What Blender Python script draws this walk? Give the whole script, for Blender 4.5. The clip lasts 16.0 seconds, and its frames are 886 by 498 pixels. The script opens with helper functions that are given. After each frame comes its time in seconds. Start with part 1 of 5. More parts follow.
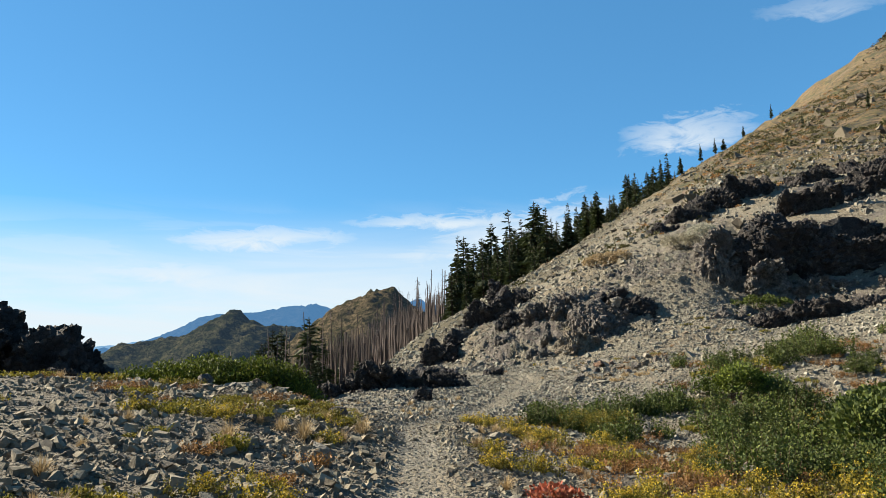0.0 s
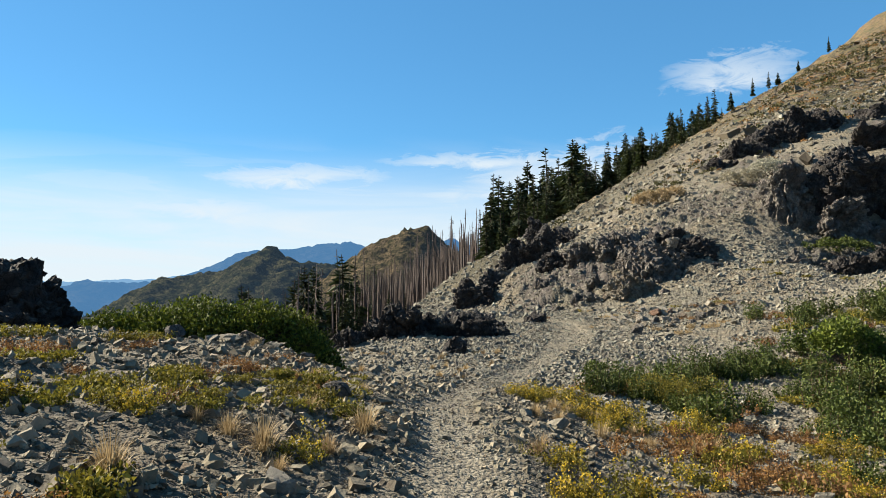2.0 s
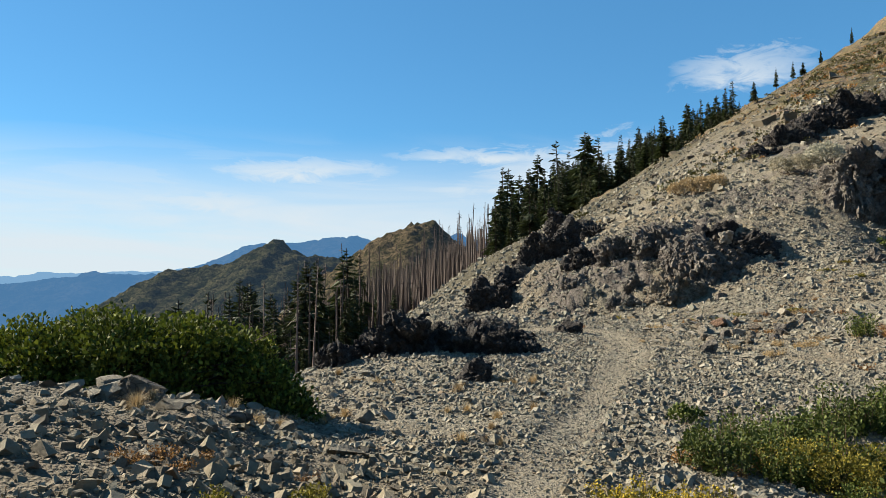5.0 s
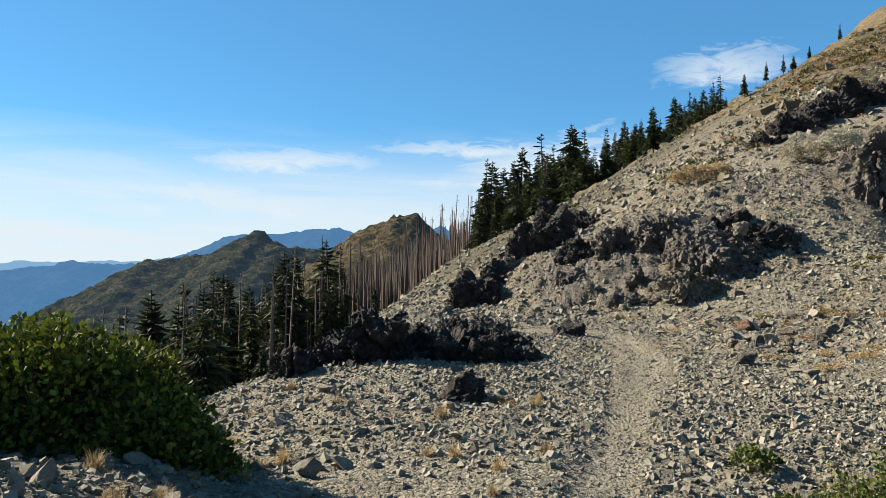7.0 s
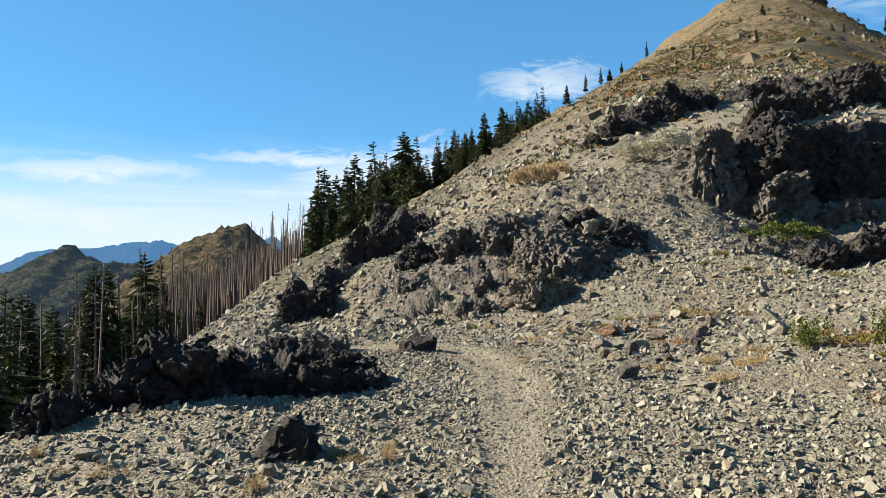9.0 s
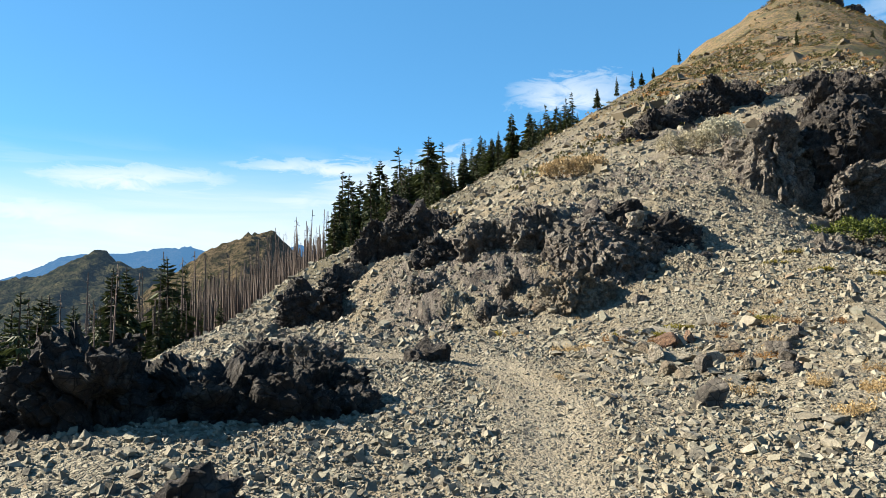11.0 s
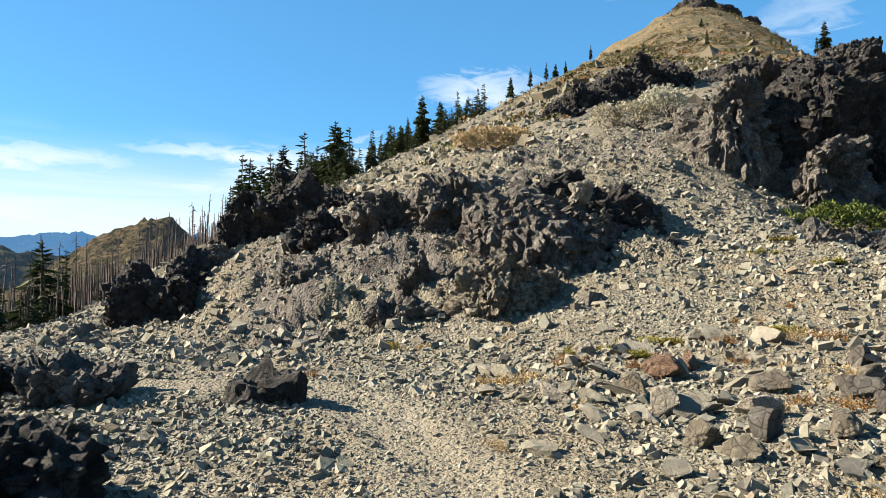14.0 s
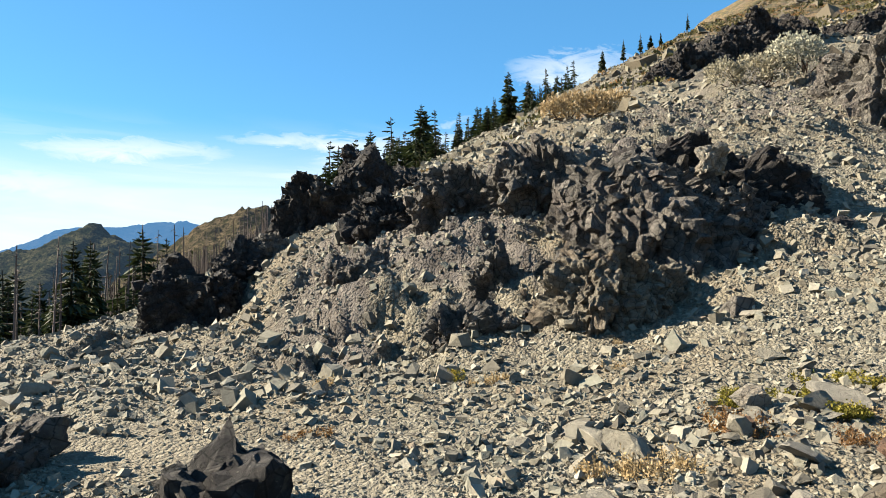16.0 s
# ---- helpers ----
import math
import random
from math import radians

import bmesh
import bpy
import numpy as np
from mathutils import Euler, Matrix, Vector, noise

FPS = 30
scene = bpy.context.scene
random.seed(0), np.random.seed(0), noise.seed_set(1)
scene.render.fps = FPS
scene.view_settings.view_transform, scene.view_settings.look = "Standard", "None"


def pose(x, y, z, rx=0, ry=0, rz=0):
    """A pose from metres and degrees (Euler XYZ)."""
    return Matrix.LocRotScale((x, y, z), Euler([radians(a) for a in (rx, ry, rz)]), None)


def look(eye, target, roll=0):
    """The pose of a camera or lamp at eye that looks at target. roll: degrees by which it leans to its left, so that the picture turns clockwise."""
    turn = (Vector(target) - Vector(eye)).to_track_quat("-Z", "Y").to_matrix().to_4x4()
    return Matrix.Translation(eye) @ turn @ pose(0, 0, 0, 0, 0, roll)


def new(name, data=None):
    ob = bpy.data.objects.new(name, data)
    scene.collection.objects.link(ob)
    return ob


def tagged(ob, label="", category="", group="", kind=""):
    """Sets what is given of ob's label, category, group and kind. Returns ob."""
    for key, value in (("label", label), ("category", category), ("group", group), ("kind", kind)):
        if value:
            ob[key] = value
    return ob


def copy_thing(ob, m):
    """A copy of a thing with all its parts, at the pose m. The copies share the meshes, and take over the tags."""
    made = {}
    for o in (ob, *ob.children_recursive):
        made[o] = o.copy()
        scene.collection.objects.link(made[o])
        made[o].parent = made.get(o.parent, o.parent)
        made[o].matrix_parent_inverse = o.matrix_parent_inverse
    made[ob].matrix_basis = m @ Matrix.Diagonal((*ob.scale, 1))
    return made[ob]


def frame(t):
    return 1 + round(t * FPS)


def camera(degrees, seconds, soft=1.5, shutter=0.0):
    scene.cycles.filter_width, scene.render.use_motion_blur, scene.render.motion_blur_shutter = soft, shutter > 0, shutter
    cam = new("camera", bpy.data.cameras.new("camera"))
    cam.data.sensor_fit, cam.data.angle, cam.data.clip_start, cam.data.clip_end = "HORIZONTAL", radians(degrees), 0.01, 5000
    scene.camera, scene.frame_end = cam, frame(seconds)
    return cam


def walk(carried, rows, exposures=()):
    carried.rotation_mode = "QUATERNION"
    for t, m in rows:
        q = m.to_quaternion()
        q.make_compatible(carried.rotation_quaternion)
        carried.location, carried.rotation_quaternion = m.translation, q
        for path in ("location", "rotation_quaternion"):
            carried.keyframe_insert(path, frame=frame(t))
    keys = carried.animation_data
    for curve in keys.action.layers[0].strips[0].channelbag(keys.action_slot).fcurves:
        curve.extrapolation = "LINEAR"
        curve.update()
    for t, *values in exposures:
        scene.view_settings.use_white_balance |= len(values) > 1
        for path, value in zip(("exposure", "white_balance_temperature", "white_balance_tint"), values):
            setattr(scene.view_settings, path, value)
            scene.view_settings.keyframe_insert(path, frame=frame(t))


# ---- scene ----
cam = camera(62.0, 16.0, soft=0.8)
PATH = [
    (0, look((0.071, 6.689, 1.241), (0.081, 8.674, 1.485), -1.9)),
    (0.5, look((0.046, 7.451, 1.249), (0.140, 9.443, 1.409), -1.5)),
    (1, look((-0.007, 8.284, 1.302), (-0.008, 10.280, 1.428), -1.6)),
    (1.5, look((0.019, 9.091, 1.347), (-0.009, 11.088, 1.462), -0.7)),
    (2, look((-0.035, 9.901, 1.333), (-0.121, 11.897, 1.416), -0.9)),
    (2.5, look((-0.126, 10.673, 1.361), (-0.229, 12.670, 1.417), -0.2)),
    (3, look((-0.215, 11.405, 1.405), (-0.316, 13.401, 1.498), -0.0)),
    (3.5, look((-0.292, 12.127, 1.427), (-0.399, 14.124, 1.476), -0.1)),
    (4, look((-0.383, 12.892, 1.477), (-0.488, 14.889, 1.517), -0.6)),
    (4.2, look((-0.429, 13.215, 1.485), (-0.554, 15.210, 1.563), -0.7)),
    (6.3, look((-0.454, 16.349, 1.431), (-0.513, 18.347, 1.483), 0.4)),
    (6.5, look((-0.499, 16.628, 1.457), (-0.566, 18.626, 1.521), 0.5)),
    (7, look((-0.574, 17.365, 1.434), (-0.630, 19.363, 1.485), 0.3)),
    (7.5, look((-0.642, 18.079, 1.407), (-0.644, 20.079, 1.449), -0.6)),
    (8, look((-0.623, 18.824, 1.411), (-0.418, 20.811, 1.495), -1.0)),
    (8.5, look((-0.598, 19.530, 1.390), (-0.369, 21.514, 1.496), -1.5)),
    (8.7, look((-0.550, 19.762, 1.394), (-0.170, 21.724, 1.484), -1.7)),
    (10.8, look((0.221, 22.842, 1.081), (0.616, 24.802, 1.094), -0.5)),
    (11, look((0.273, 23.088, 1.085), (0.595, 25.060, 1.184), -0.6)),
    (11.5, look((0.450, 23.823, 1.050), (0.670, 25.810, 1.086), -1.7)),
    (12, look((0.699, 24.661, 1.034), (1.218, 26.590, 1.137), -1.2)),
    (12.5, look((0.844, 25.428, 0.978), (1.295, 27.367, 1.175), -0.3)),
    (13, look((1.111, 26.304, 0.991), (1.634, 28.231, 1.100), 0.1)),
    (13.5, look((1.329, 27.159, 0.980), (1.849, 29.090, 1.037), -0.0)),
    (14, look((1.577, 27.938, 1.030), (2.143, 29.855, 1.110), 0.5)),
    (14.5, look((1.829, 28.657, 1.074), (2.380, 30.579, 1.145), -0.5)),
    (15, look((2.156, 29.430, 1.129), (2.675, 31.358, 1.241), -0.2)),
    (15.5, look((2.396, 30.148, 1.165), (2.778, 32.107, 1.289), -0.3)),
    (16, look((2.534, 30.920, 1.218), (2.864, 32.892, 1.255), 0.0)),
]
walk(cam, PATH, [(0.0, 1.80), (3.0, 1.80), (4.0, 1.66), (8.7, 1.89), (11.0, 2.05), (16.0, 2.10)])

# ---- world, sun ----
SUN_AZ, SUN_EL = -69.0, 32.0          # degrees from +y towards +x, and above the horizon
world = bpy.data.worlds.new("sky")
scene.world = world
world.use_nodes = True
wt = world.node_tree
wt.nodes.clear()


def wn(kind, **kw):
    n = wt.nodes.new(kind)
    for k, v in kw.items():
        n.inputs[k].default_value = v
    return n


def wmath(op, a, b=0.0, c=0.0, clamp=False):
    n = wt.nodes.new("ShaderNodeMath")
    n.operation, n.use_clamp = op, clamp
    for i, v in enumerate((a, b, c)):
        if isinstance(v, (int, float)):
            n.inputs[i].default_value = v
        else:
            wt.links.new(v, n.inputs[i])
    return n.outputs[0]


sky = wt.nodes.new("ShaderNodeTexSky")
sky.sky_type, sky.sun_disc = "NISHITA", False
sky.sun_elevation, sky.sun_rotation = radians(SUN_EL), radians(SUN_AZ)
sky.altitude, sky.air_density, sky.dust_density, sky.ozone_density = 2200, 1.0, 0.35, 2.0
SKY = 0.050
# thin clouds: azimuth and elevation of the ray, streaky noise low over the horizon and a few wisps
co = wt.nodes.new("ShaderNodeTexCoord")
sep = wt.nodes.new("ShaderNodeSeparateXYZ")
wt.links.new(co.outputs["Generated"], sep.inputs[0])
az = wmath("MULTIPLY", wmath("ARCTAN2", sep.outputs["X"], sep.outputs["Y"]), 57.2958)
el = wmath("MULTIPLY", wmath("ARCSINE", sep.outputs["Z"]), 57.2958)
comb = wt.nodes.new("ShaderNodeCombineXYZ")
wt.links.new(wmath("ADD", wmath("MULTIPLY", az, 0.055), wmath("MULTIPLY", el, 0.10)), comb.inputs[0])
wt.links.new(wmath("MULTIPLY", el, 0.42), comb.inputs[1])
streak = wn("ShaderNodeTexNoise", Scale=1.0, Detail=6.0, Roughness=0.55, Distortion=0.6)
wt.links.new(comb.outputs[0], streak.inputs["Vector"])
comb2 = wt.nodes.new("ShaderNodeCombineXYZ")
wt.links.new(wmath("MULTIPLY", az, 0.3), comb2.inputs[0])
wt.links.new(wmath("MULTIPLY", el, 0.9), comb2.inputs[1])
fray = wn("ShaderNodeTexNoise", Scale=1.0, Detail=8.0, Roughness=0.65, Distortion=0.8)
wt.links.new(comb2.outputs[0], fray.inputs["Vector"])


def wisp(a, e, wa, we, amount, shear=0.0):
    """A frayed streak of cloud round azimuth a and elevation e."""
    far_a, far_e = wmath("SUBTRACT", az, a), wmath("SUBTRACT", el, e)
    da = wmath("ADD", wmath("DIVIDE", far_a, wa), wmath("MULTIPLY_ADD", streak.outputs["Fac"], 1.6, -0.8))
    de = wmath("DIVIDE", wmath("SUBTRACT", far_e, wmath("MULTIPLY", far_a, shear)), we)
    de = wmath("ADD", de, wmath("MULTIPLY_ADD", fray.outputs["Fac"], 3.2, -1.6))
    r2 = wmath("ADD", wmath("MULTIPLY", da, da), wmath("MULTIPLY", de, de))
    m = wmath("SUBTRACT", 1.0, r2, clamp=True)
    return wmath("MULTIPLY", wmath("MULTIPLY", m, wmath("MULTIPLY_ADD", fray.outputs["Fac"], 1.6, 0.0, clamp=True)), amount)


def ramp01(v, lo, hi):
    n = wt.nodes.new("ShaderNodeMapRange")
    n.interpolation_type = "SMOOTHSTEP"
    wt.links.new(v, n.inputs["Value"])
    n.inputs["From Min"].default_value, n.inputs["From Max"].default_value = lo, hi
    return n.outputs["Result"]


low = wmath("MULTIPLY", ramp01(el, 11.5, 4.5), ramp01(streak.outputs["Fac"], 0.40, 0.58))
haze = wmath("MULTIPLY", ramp01(el, 11.0, 3.5), wmath("MULTIPLY_ADD", streak.outputs["Fac"], 1.2, 0.25, clamp=True))
cover = wmath("MAXIMUM", wmath("MULTIPLY", low, 0.8), haze)
for a, e, wa, we, amount, shear in (
        (19.6, 14.5, 5.6, 1.5, 0.8, 0.03), (29.0, 21.6, 5.0, 0.8, 0.35, -0.1), (-13.5, 8.0, 7.0, 0.85, 0.9, 0.02),
        (-0.5, 9.1, 7.5, 0.6, 0.9, -0.02), (-20.5, 5.5, 5.0, 0.6, 0.8, 0.0), (8.0, 7.6, 11.0, 2.6, 1.0, 0.08),
        (43.0, 18.6, 4.0, 2.2, 0.35, 0.2)):
    cover = wmath("ADD", cover, wmath("MULTIPLY", wisp(a, e, wa, we, amount, shear), wmath("SUBTRACT", 1.0, cover)))
cover = wmath("MINIMUM", cover, 0.97)
skyc = wt.nodes.new("ShaderNodeMixRGB")
skyc.blend_type = "MULTIPLY"
skyc.inputs[0].default_value = 1.0
wt.links.new(sky.outputs[0], skyc.inputs[1])
skyc.inputs[2].default_value = (SKY * 0.53, SKY * 0.95, SKY * 1.05, 1)
veil = wt.nodes.new("ShaderNodeMixRGB")
veil.inputs[0].default_value = 0.45
wt.links.new(skyc.outputs[0], veil.inputs[1])
veil.inputs[2].default_value = (0.027, 0.101, 0.208, 1)
mixc = wt.nodes.new("ShaderNodeMixRGB")
wt.links.new(cover, mixc.inputs[0])
wt.links.new(veil.outputs[0], mixc.inputs[1])
mixc.inputs[2].default_value = (0.232, 0.258, 0.276, 1)
bg = wt.nodes.new("ShaderNodeBackground")
wt.links.new(mixc.outputs[0], bg.inputs[0])
bg.inputs[1].default_value = 1.0
wo = wt.nodes.new("ShaderNodeOutputWorld")
wt.links.new(bg.outputs[0], wo.inputs[0])

sd = bpy.data.lights.new("sun", "SUN")
sd.energy, sd.angle, sd.color = 5.0, radians(0.53), (1.0, 0.90, 0.725)
sun = new("sun", sd)
_a, _e = radians(SUN_AZ), radians(SUN_EL)
sun.matrix_world = look((math.sin(_a) * math.cos(_e) * 50, math.cos(_a) * math.cos(_e) * 50, math.sin(_e) * 50), (0, 0, 0))

# ---- materials ----


class Mat:
    """A node material with short helpers."""

    def __init__(self, name, rough=0.9):
        self.m = bpy.data.materials.new(name)
        self.m.use_nodes = True
        self.t = self.m.node_tree
        self.b = self.t.nodes["Principled BSDF"]
        self.b.inputs["Roughness"].default_value = rough
        self.b.inputs["Specular IOR Level"].default_value = 0.25
        self.co = self.t.nodes.new("ShaderNodeNewGeometry").outputs["Position"]

    def link(self, a, b):
        self.t.links.new(a, b)

    def noise(self, scale, detail=5.0, rough=0.6, dist=0.0):
        n = self.t.nodes.new("ShaderNodeTexNoise")
        n.inputs["Scale"].default_value, n.inputs["Detail"].default_value = scale, detail
        n.inputs["Roughness"].default_value, n.inputs["Distortion"].default_value = rough, dist
        self.link(self.co, n.inputs["Vector"])
        return n.outputs["Fac"]

    def voronoi(self, scale, out="Color", feature="F1"):
        n = self.t.nodes.new("ShaderNodeTexVoronoi")
        n.feature = feature
        n.inputs["Scale"].default_value = scale
        self.link(self.co, n.inputs["Vector"])
        return n.outputs[out]

    def ramp(self, fac, *stops):
        n = self.t.nodes.new("ShaderNodeValToRGB")
        e = n.color_ramp.elements
        while len(e) < len(stops):
            e.new(0.5)
        for k, (p, c) in zip(e, stops):
            k.position = p
            k.color = (*c, 1) if not isinstance(c, float) else (c, c, c, 1)
        self.link(fac, n.inputs[0])
        return n.outputs[0]

    def mix(self, fac, a, b, mode="MIX"):
        n = self.t.nodes.new("ShaderNodeMixRGB")
        n.blend_type = mode
        for i, v in enumerate((fac, a, b)):
            if isinstance(v, (int, float)):
                n.inputs[i].default_value = v
            elif isinstance(v, tuple):
                n.inputs[i].default_value = (*v, 1)
            else:
                self.link(v, n.inputs[i])
        return n.outputs[0]

    def math(self, op, a, b=0.0):
        n = self.t.nodes.new("ShaderNodeMath")
        n.operation = op
        for i, v in enumerate((a, b)):
            if isinstance(v, (int, float)):
                n.inputs[i].default_value = v
            else:
                self.link(v, n.inputs[i])
        return n.outputs[0]

    def attr(self, name):
        n = self.t.nodes.new("ShaderNodeAttribute")
        n.attribute_name = name
        return n.outputs["Fac"]

    def rand(self):
        return self.t.nodes.new("ShaderNodeObjectInfo").outputs["Random"]

    def island(self):
        return self.t.nodes.new("ShaderNodeNewGeometry").outputs["Random Per Island"]

    def color(self, c):
        if isinstance(c, tuple):
            self.b.inputs["Base Color"].default_value = (*c, 1)
        else:
            self.link(self.mix(1.0, c, (0.635, 0.62, 0.58), "MULTIPLY"), self.b.inputs["Base Color"])
        return self

    def bump(self, h, dist=0.02, strength=1.0):
        n = self.t.nodes.new("ShaderNodeBump")
        n.inputs["Distance"].default_value, n.inputs["Strength"].default_value = dist, strength
        self.link(h, n.inputs["Height"])
        self.link(n.outputs[0], self.b.inputs["Normal"])
        return self


def make_ground():
    k = Mat("stony_ground", 0.95)
    warp = k.t.nodes.new("ShaderNodeTexNoise")
    warp.inputs["Scale"].default_value = 9.0
    k.link(k.co, warp.inputs["Vector"])
    mixv = k.t.nodes.new("ShaderNodeMixRGB")
    mixv.blend_type, mixv.inputs[0].default_value = "LINEAR_LIGHT", 0.035
    k.link(k.co, mixv.inputs[1])
    k.link(warp.outputs["Color"], mixv.inputs[2])
    plain = k.co
    k.co = mixv.outputs[0]
    fine, pebble, peb2 = k.voronoi(24.0), k.voronoi(24.0, "Distance"), k.voronoi(57.0, "Distance")
    k.co = plain
    sep = k.t.nodes.new("ShaderNodeSeparateColor")
    k.link(fine, sep.inputs[0])
    big = k.noise(0.35, 5, 0.6)
    grit = k.noise(60.0, 4, 0.7)
    c = k.ramp(sep.outputs[0], (0.0, (0.085, 0.076, 0.060)), (0.3, (0.19, 0.17, 0.13)), (0.65, (0.255, 0.232, 0.18)), (1.0, (0.43, 0.40, 0.325)))
    c = k.mix(k.ramp(big, (0.42, 0.0), (0.62, 0.7)), c, (0.225, 0.170, 0.105))
    c = k.mix(0.35, c, k.ramp(grit, (0.3, (0.12, 0.105, 0.08)), (0.7, (0.36, 0.33, 0.27))))
    trail = k.attr("trail")
    dust = k.mix(k.noise(25.0, 6, 0.75), (0.20, 0.175, 0.135), (0.38, 0.345, 0.28))
    c = k.mix(k.math("MULTIPLY", k.attr("soil"), k.ramp(k.noise(0.9, 5), (0.3, 0.35), (0.7, 0.75))), c, (0.085, 0.070, 0.052))
    c = k.mix(k.math("MULTIPLY", trail, 0.55), c, dust)
    # the far slopes carry dry grass and mats of brush
    grass = k.ramp(k.noise(0.11, 8, 0.75), (0.36, (0.045, 0.055, 0.018)), (0.44, (0.110, 0.090, 0.038)), (0.50, (0.200, 0.145, 0.070)), (0.58, (0.250, 0.170, 0.100)), (0.66, (0.085, 0.070, 0.045)))
    grass = k.mix(k.ramp(k.noise(0.9, 7, 0.78), (0.47, 0.0), (0.55, 0.9)), grass, (0.045, 0.040, 0.030))
    grass = k.mix(k.ramp(k.noise(0.5, 6, 0.7), (0.56, 0.0), (0.62, 0.7)), grass, (0.075, 0.090, 0.030))
    ledge = k.ramp(k.noise(2.6, 8, 0.7, 0.4), (0.3, (0.055, 0.048, 0.046)), (0.5, (0.15, 0.132, 0.122)), (0.72, (0.30, 0.27, 0.24)))
    c = k.mix(k.attr("ledge"), c, ledge)
    c = k.mix(k.attr("turf"), c, grass)
    floor = k.mix(k.noise(0.5, 5), (0.05, 0.05, 0.028), (0.14, 0.115, 0.07))
    c = k.mix(k.attr("wood"), c, floor)
    k.color(c)
    h = k.math("ADD", k.math("MULTIPLY", pebble, -1.5), k.math("MULTIPLY", peb2, -0.6))
    h = k.math("MULTIPLY", h, k.math("SUBTRACT", 1.0, k.math("MULTIPLY", trail, 0.35)))
    h = k.math("ADD", h, k.math("ADD", k.math("MULTIPLY", grit, 0.4), k.noise(10.0, 6, 0.7)))
    k.bump(h, 0.036, 1.0)
    return k.m


def make_rock(name, dark, mid, light, tint, scale=1.0, use_random=False):
    k = Mat(name, 0.88)
    c = k.ramp(k.noise(2.2 * scale, 8, 0.68, 0.4), (0.3, dark), (0.52, mid), (0.72, light))
    c = k.mix(k.ramp(k.noise(0.8 * scale, 4, 0.6), (0.45, 0.0), (0.65, 0.55)), c, tint)
    vein = k.voronoi(5.0 * scale, "Distance", "DISTANCE_TO_EDGE")
    c = k.mix(k.ramp(vein, (0.0, 0.75), (0.06, 0.0)), c, tuple(v * 0.35 for v in dark))
    c = k.mix(k.ramp(k.noise(26.0 * scale, 4, 0.7), (0.62, 0.0), (0.72, 0.5)), c, tuple(min(1, v * 1.5) for v in light))
    if use_random:
        c = k.mix(1.0, c, k.ramp(k.rand(), (0.0, 0.65), (1.0, 1.35)), "MULTIPLY")
    k.color(c)
    h = k.math("ADD", k.noise(7.0 * scale, 9, 0.8), k.math("MULTIPLY", vein, 0.7))
    k.bump(h, 0.2 / scale, 1.0)
    return k.m


def make_stones(name, shade):
    k = Mat(name, 0.92)
    r = k.island()
    c = k.ramp(r, (0.0, (0.060, 0.055, 0.052)), (0.22, (0.150, 0.137, 0.112)), (0.45, (0.255, 0.237, 0.185)), (0.62, (0.205, 0.212, 0.178)), (0.82, (0.33, 0.305, 0.245)), (0.96, (0.43, 0.405, 0.345)), (1.0, (0.27, 0.185, 0.12)))
    c = k.mix(0.35, c, k.ramp(k.noise(18.0, 6, 0.7), (0.3, (0.10, 0.09, 0.075)), (0.7, (0.38, 0.35, 0.29))))
    c = k.mix(1.0, c, shade, "MULTIPLY")
    k.color(c)
    k.bump(k.noise(30.0, 5, 0.7), 0.02, 0.7)
    return k.m


def make_single_stone():
    k = Mat("stone_block", 0.9)
    c = k.ramp(k.rand(), (0.0, (0.13, 0.115, 0.095)), (0.4, (0.25, 0.228, 0.185)), (0.75, (0.33, 0.30, 0.245)), (1.0, (0.22, 0.205, 0.19)))
    c = k.mix(0.45, c, k.ramp(k.noise(9.0, 8, 0.72), (0.32, (0.09, 0.078, 0.062)), (0.68, (0.42, 0.39, 0.32))))
    k.color(c)
    k.bump(k.noise(16.0, 8, 0.75), 0.05, 0.8)
    return k.m


def make_leaf(name, a, b, c, rough=0.55, trans=0.25):
    """Leaves: shade by piece, some light through."""
    k = Mat(name, rough)
    col = k.ramp(k.island(), (0.0, a), (0.55, b), (1.0, c))
    col = k.mix(0.3, col, k.mix(k.noise(1.7, 3), a, c))
    col = k.mix(1.0, col, k.ramp(k.rand(), (0.0, (0.78, 0.72, 0.66)), (0.5, (1.0, 1.0, 1.0)), (1.0, (1.16, 1.10, 0.95))), "MULTIPLY")
    k.color(col)
    tr = k.t.nodes.new("ShaderNodeBsdfTranslucent")
    k.link(col, tr.inputs[0])
    mx = k.t.nodes.new("ShaderNodeMixShader")
    mx.inputs[0].default_value = trans
    k.link(k.b.outputs[0], mx.inputs[1])
    k.link(tr.outputs[0], mx.inputs[2])
    k.link(mx.outputs[0], k.t.nodes["Material Output"].inputs[0])
    return k.m


def make_bark(name, a, b):
    k = Mat(name, 0.9)
    c = k.mix(k.noise(3.0, 6, 0.7), a, b)
    k.color(k.mix(1.0, c, k.ramp(k.rand(), (0.0, 0.6), (1.0, 1.3)), "MULTIPLY"))
    k.bump(k.noise(14.0, 5, 0.7), 0.03, 0.7)
    return k.m


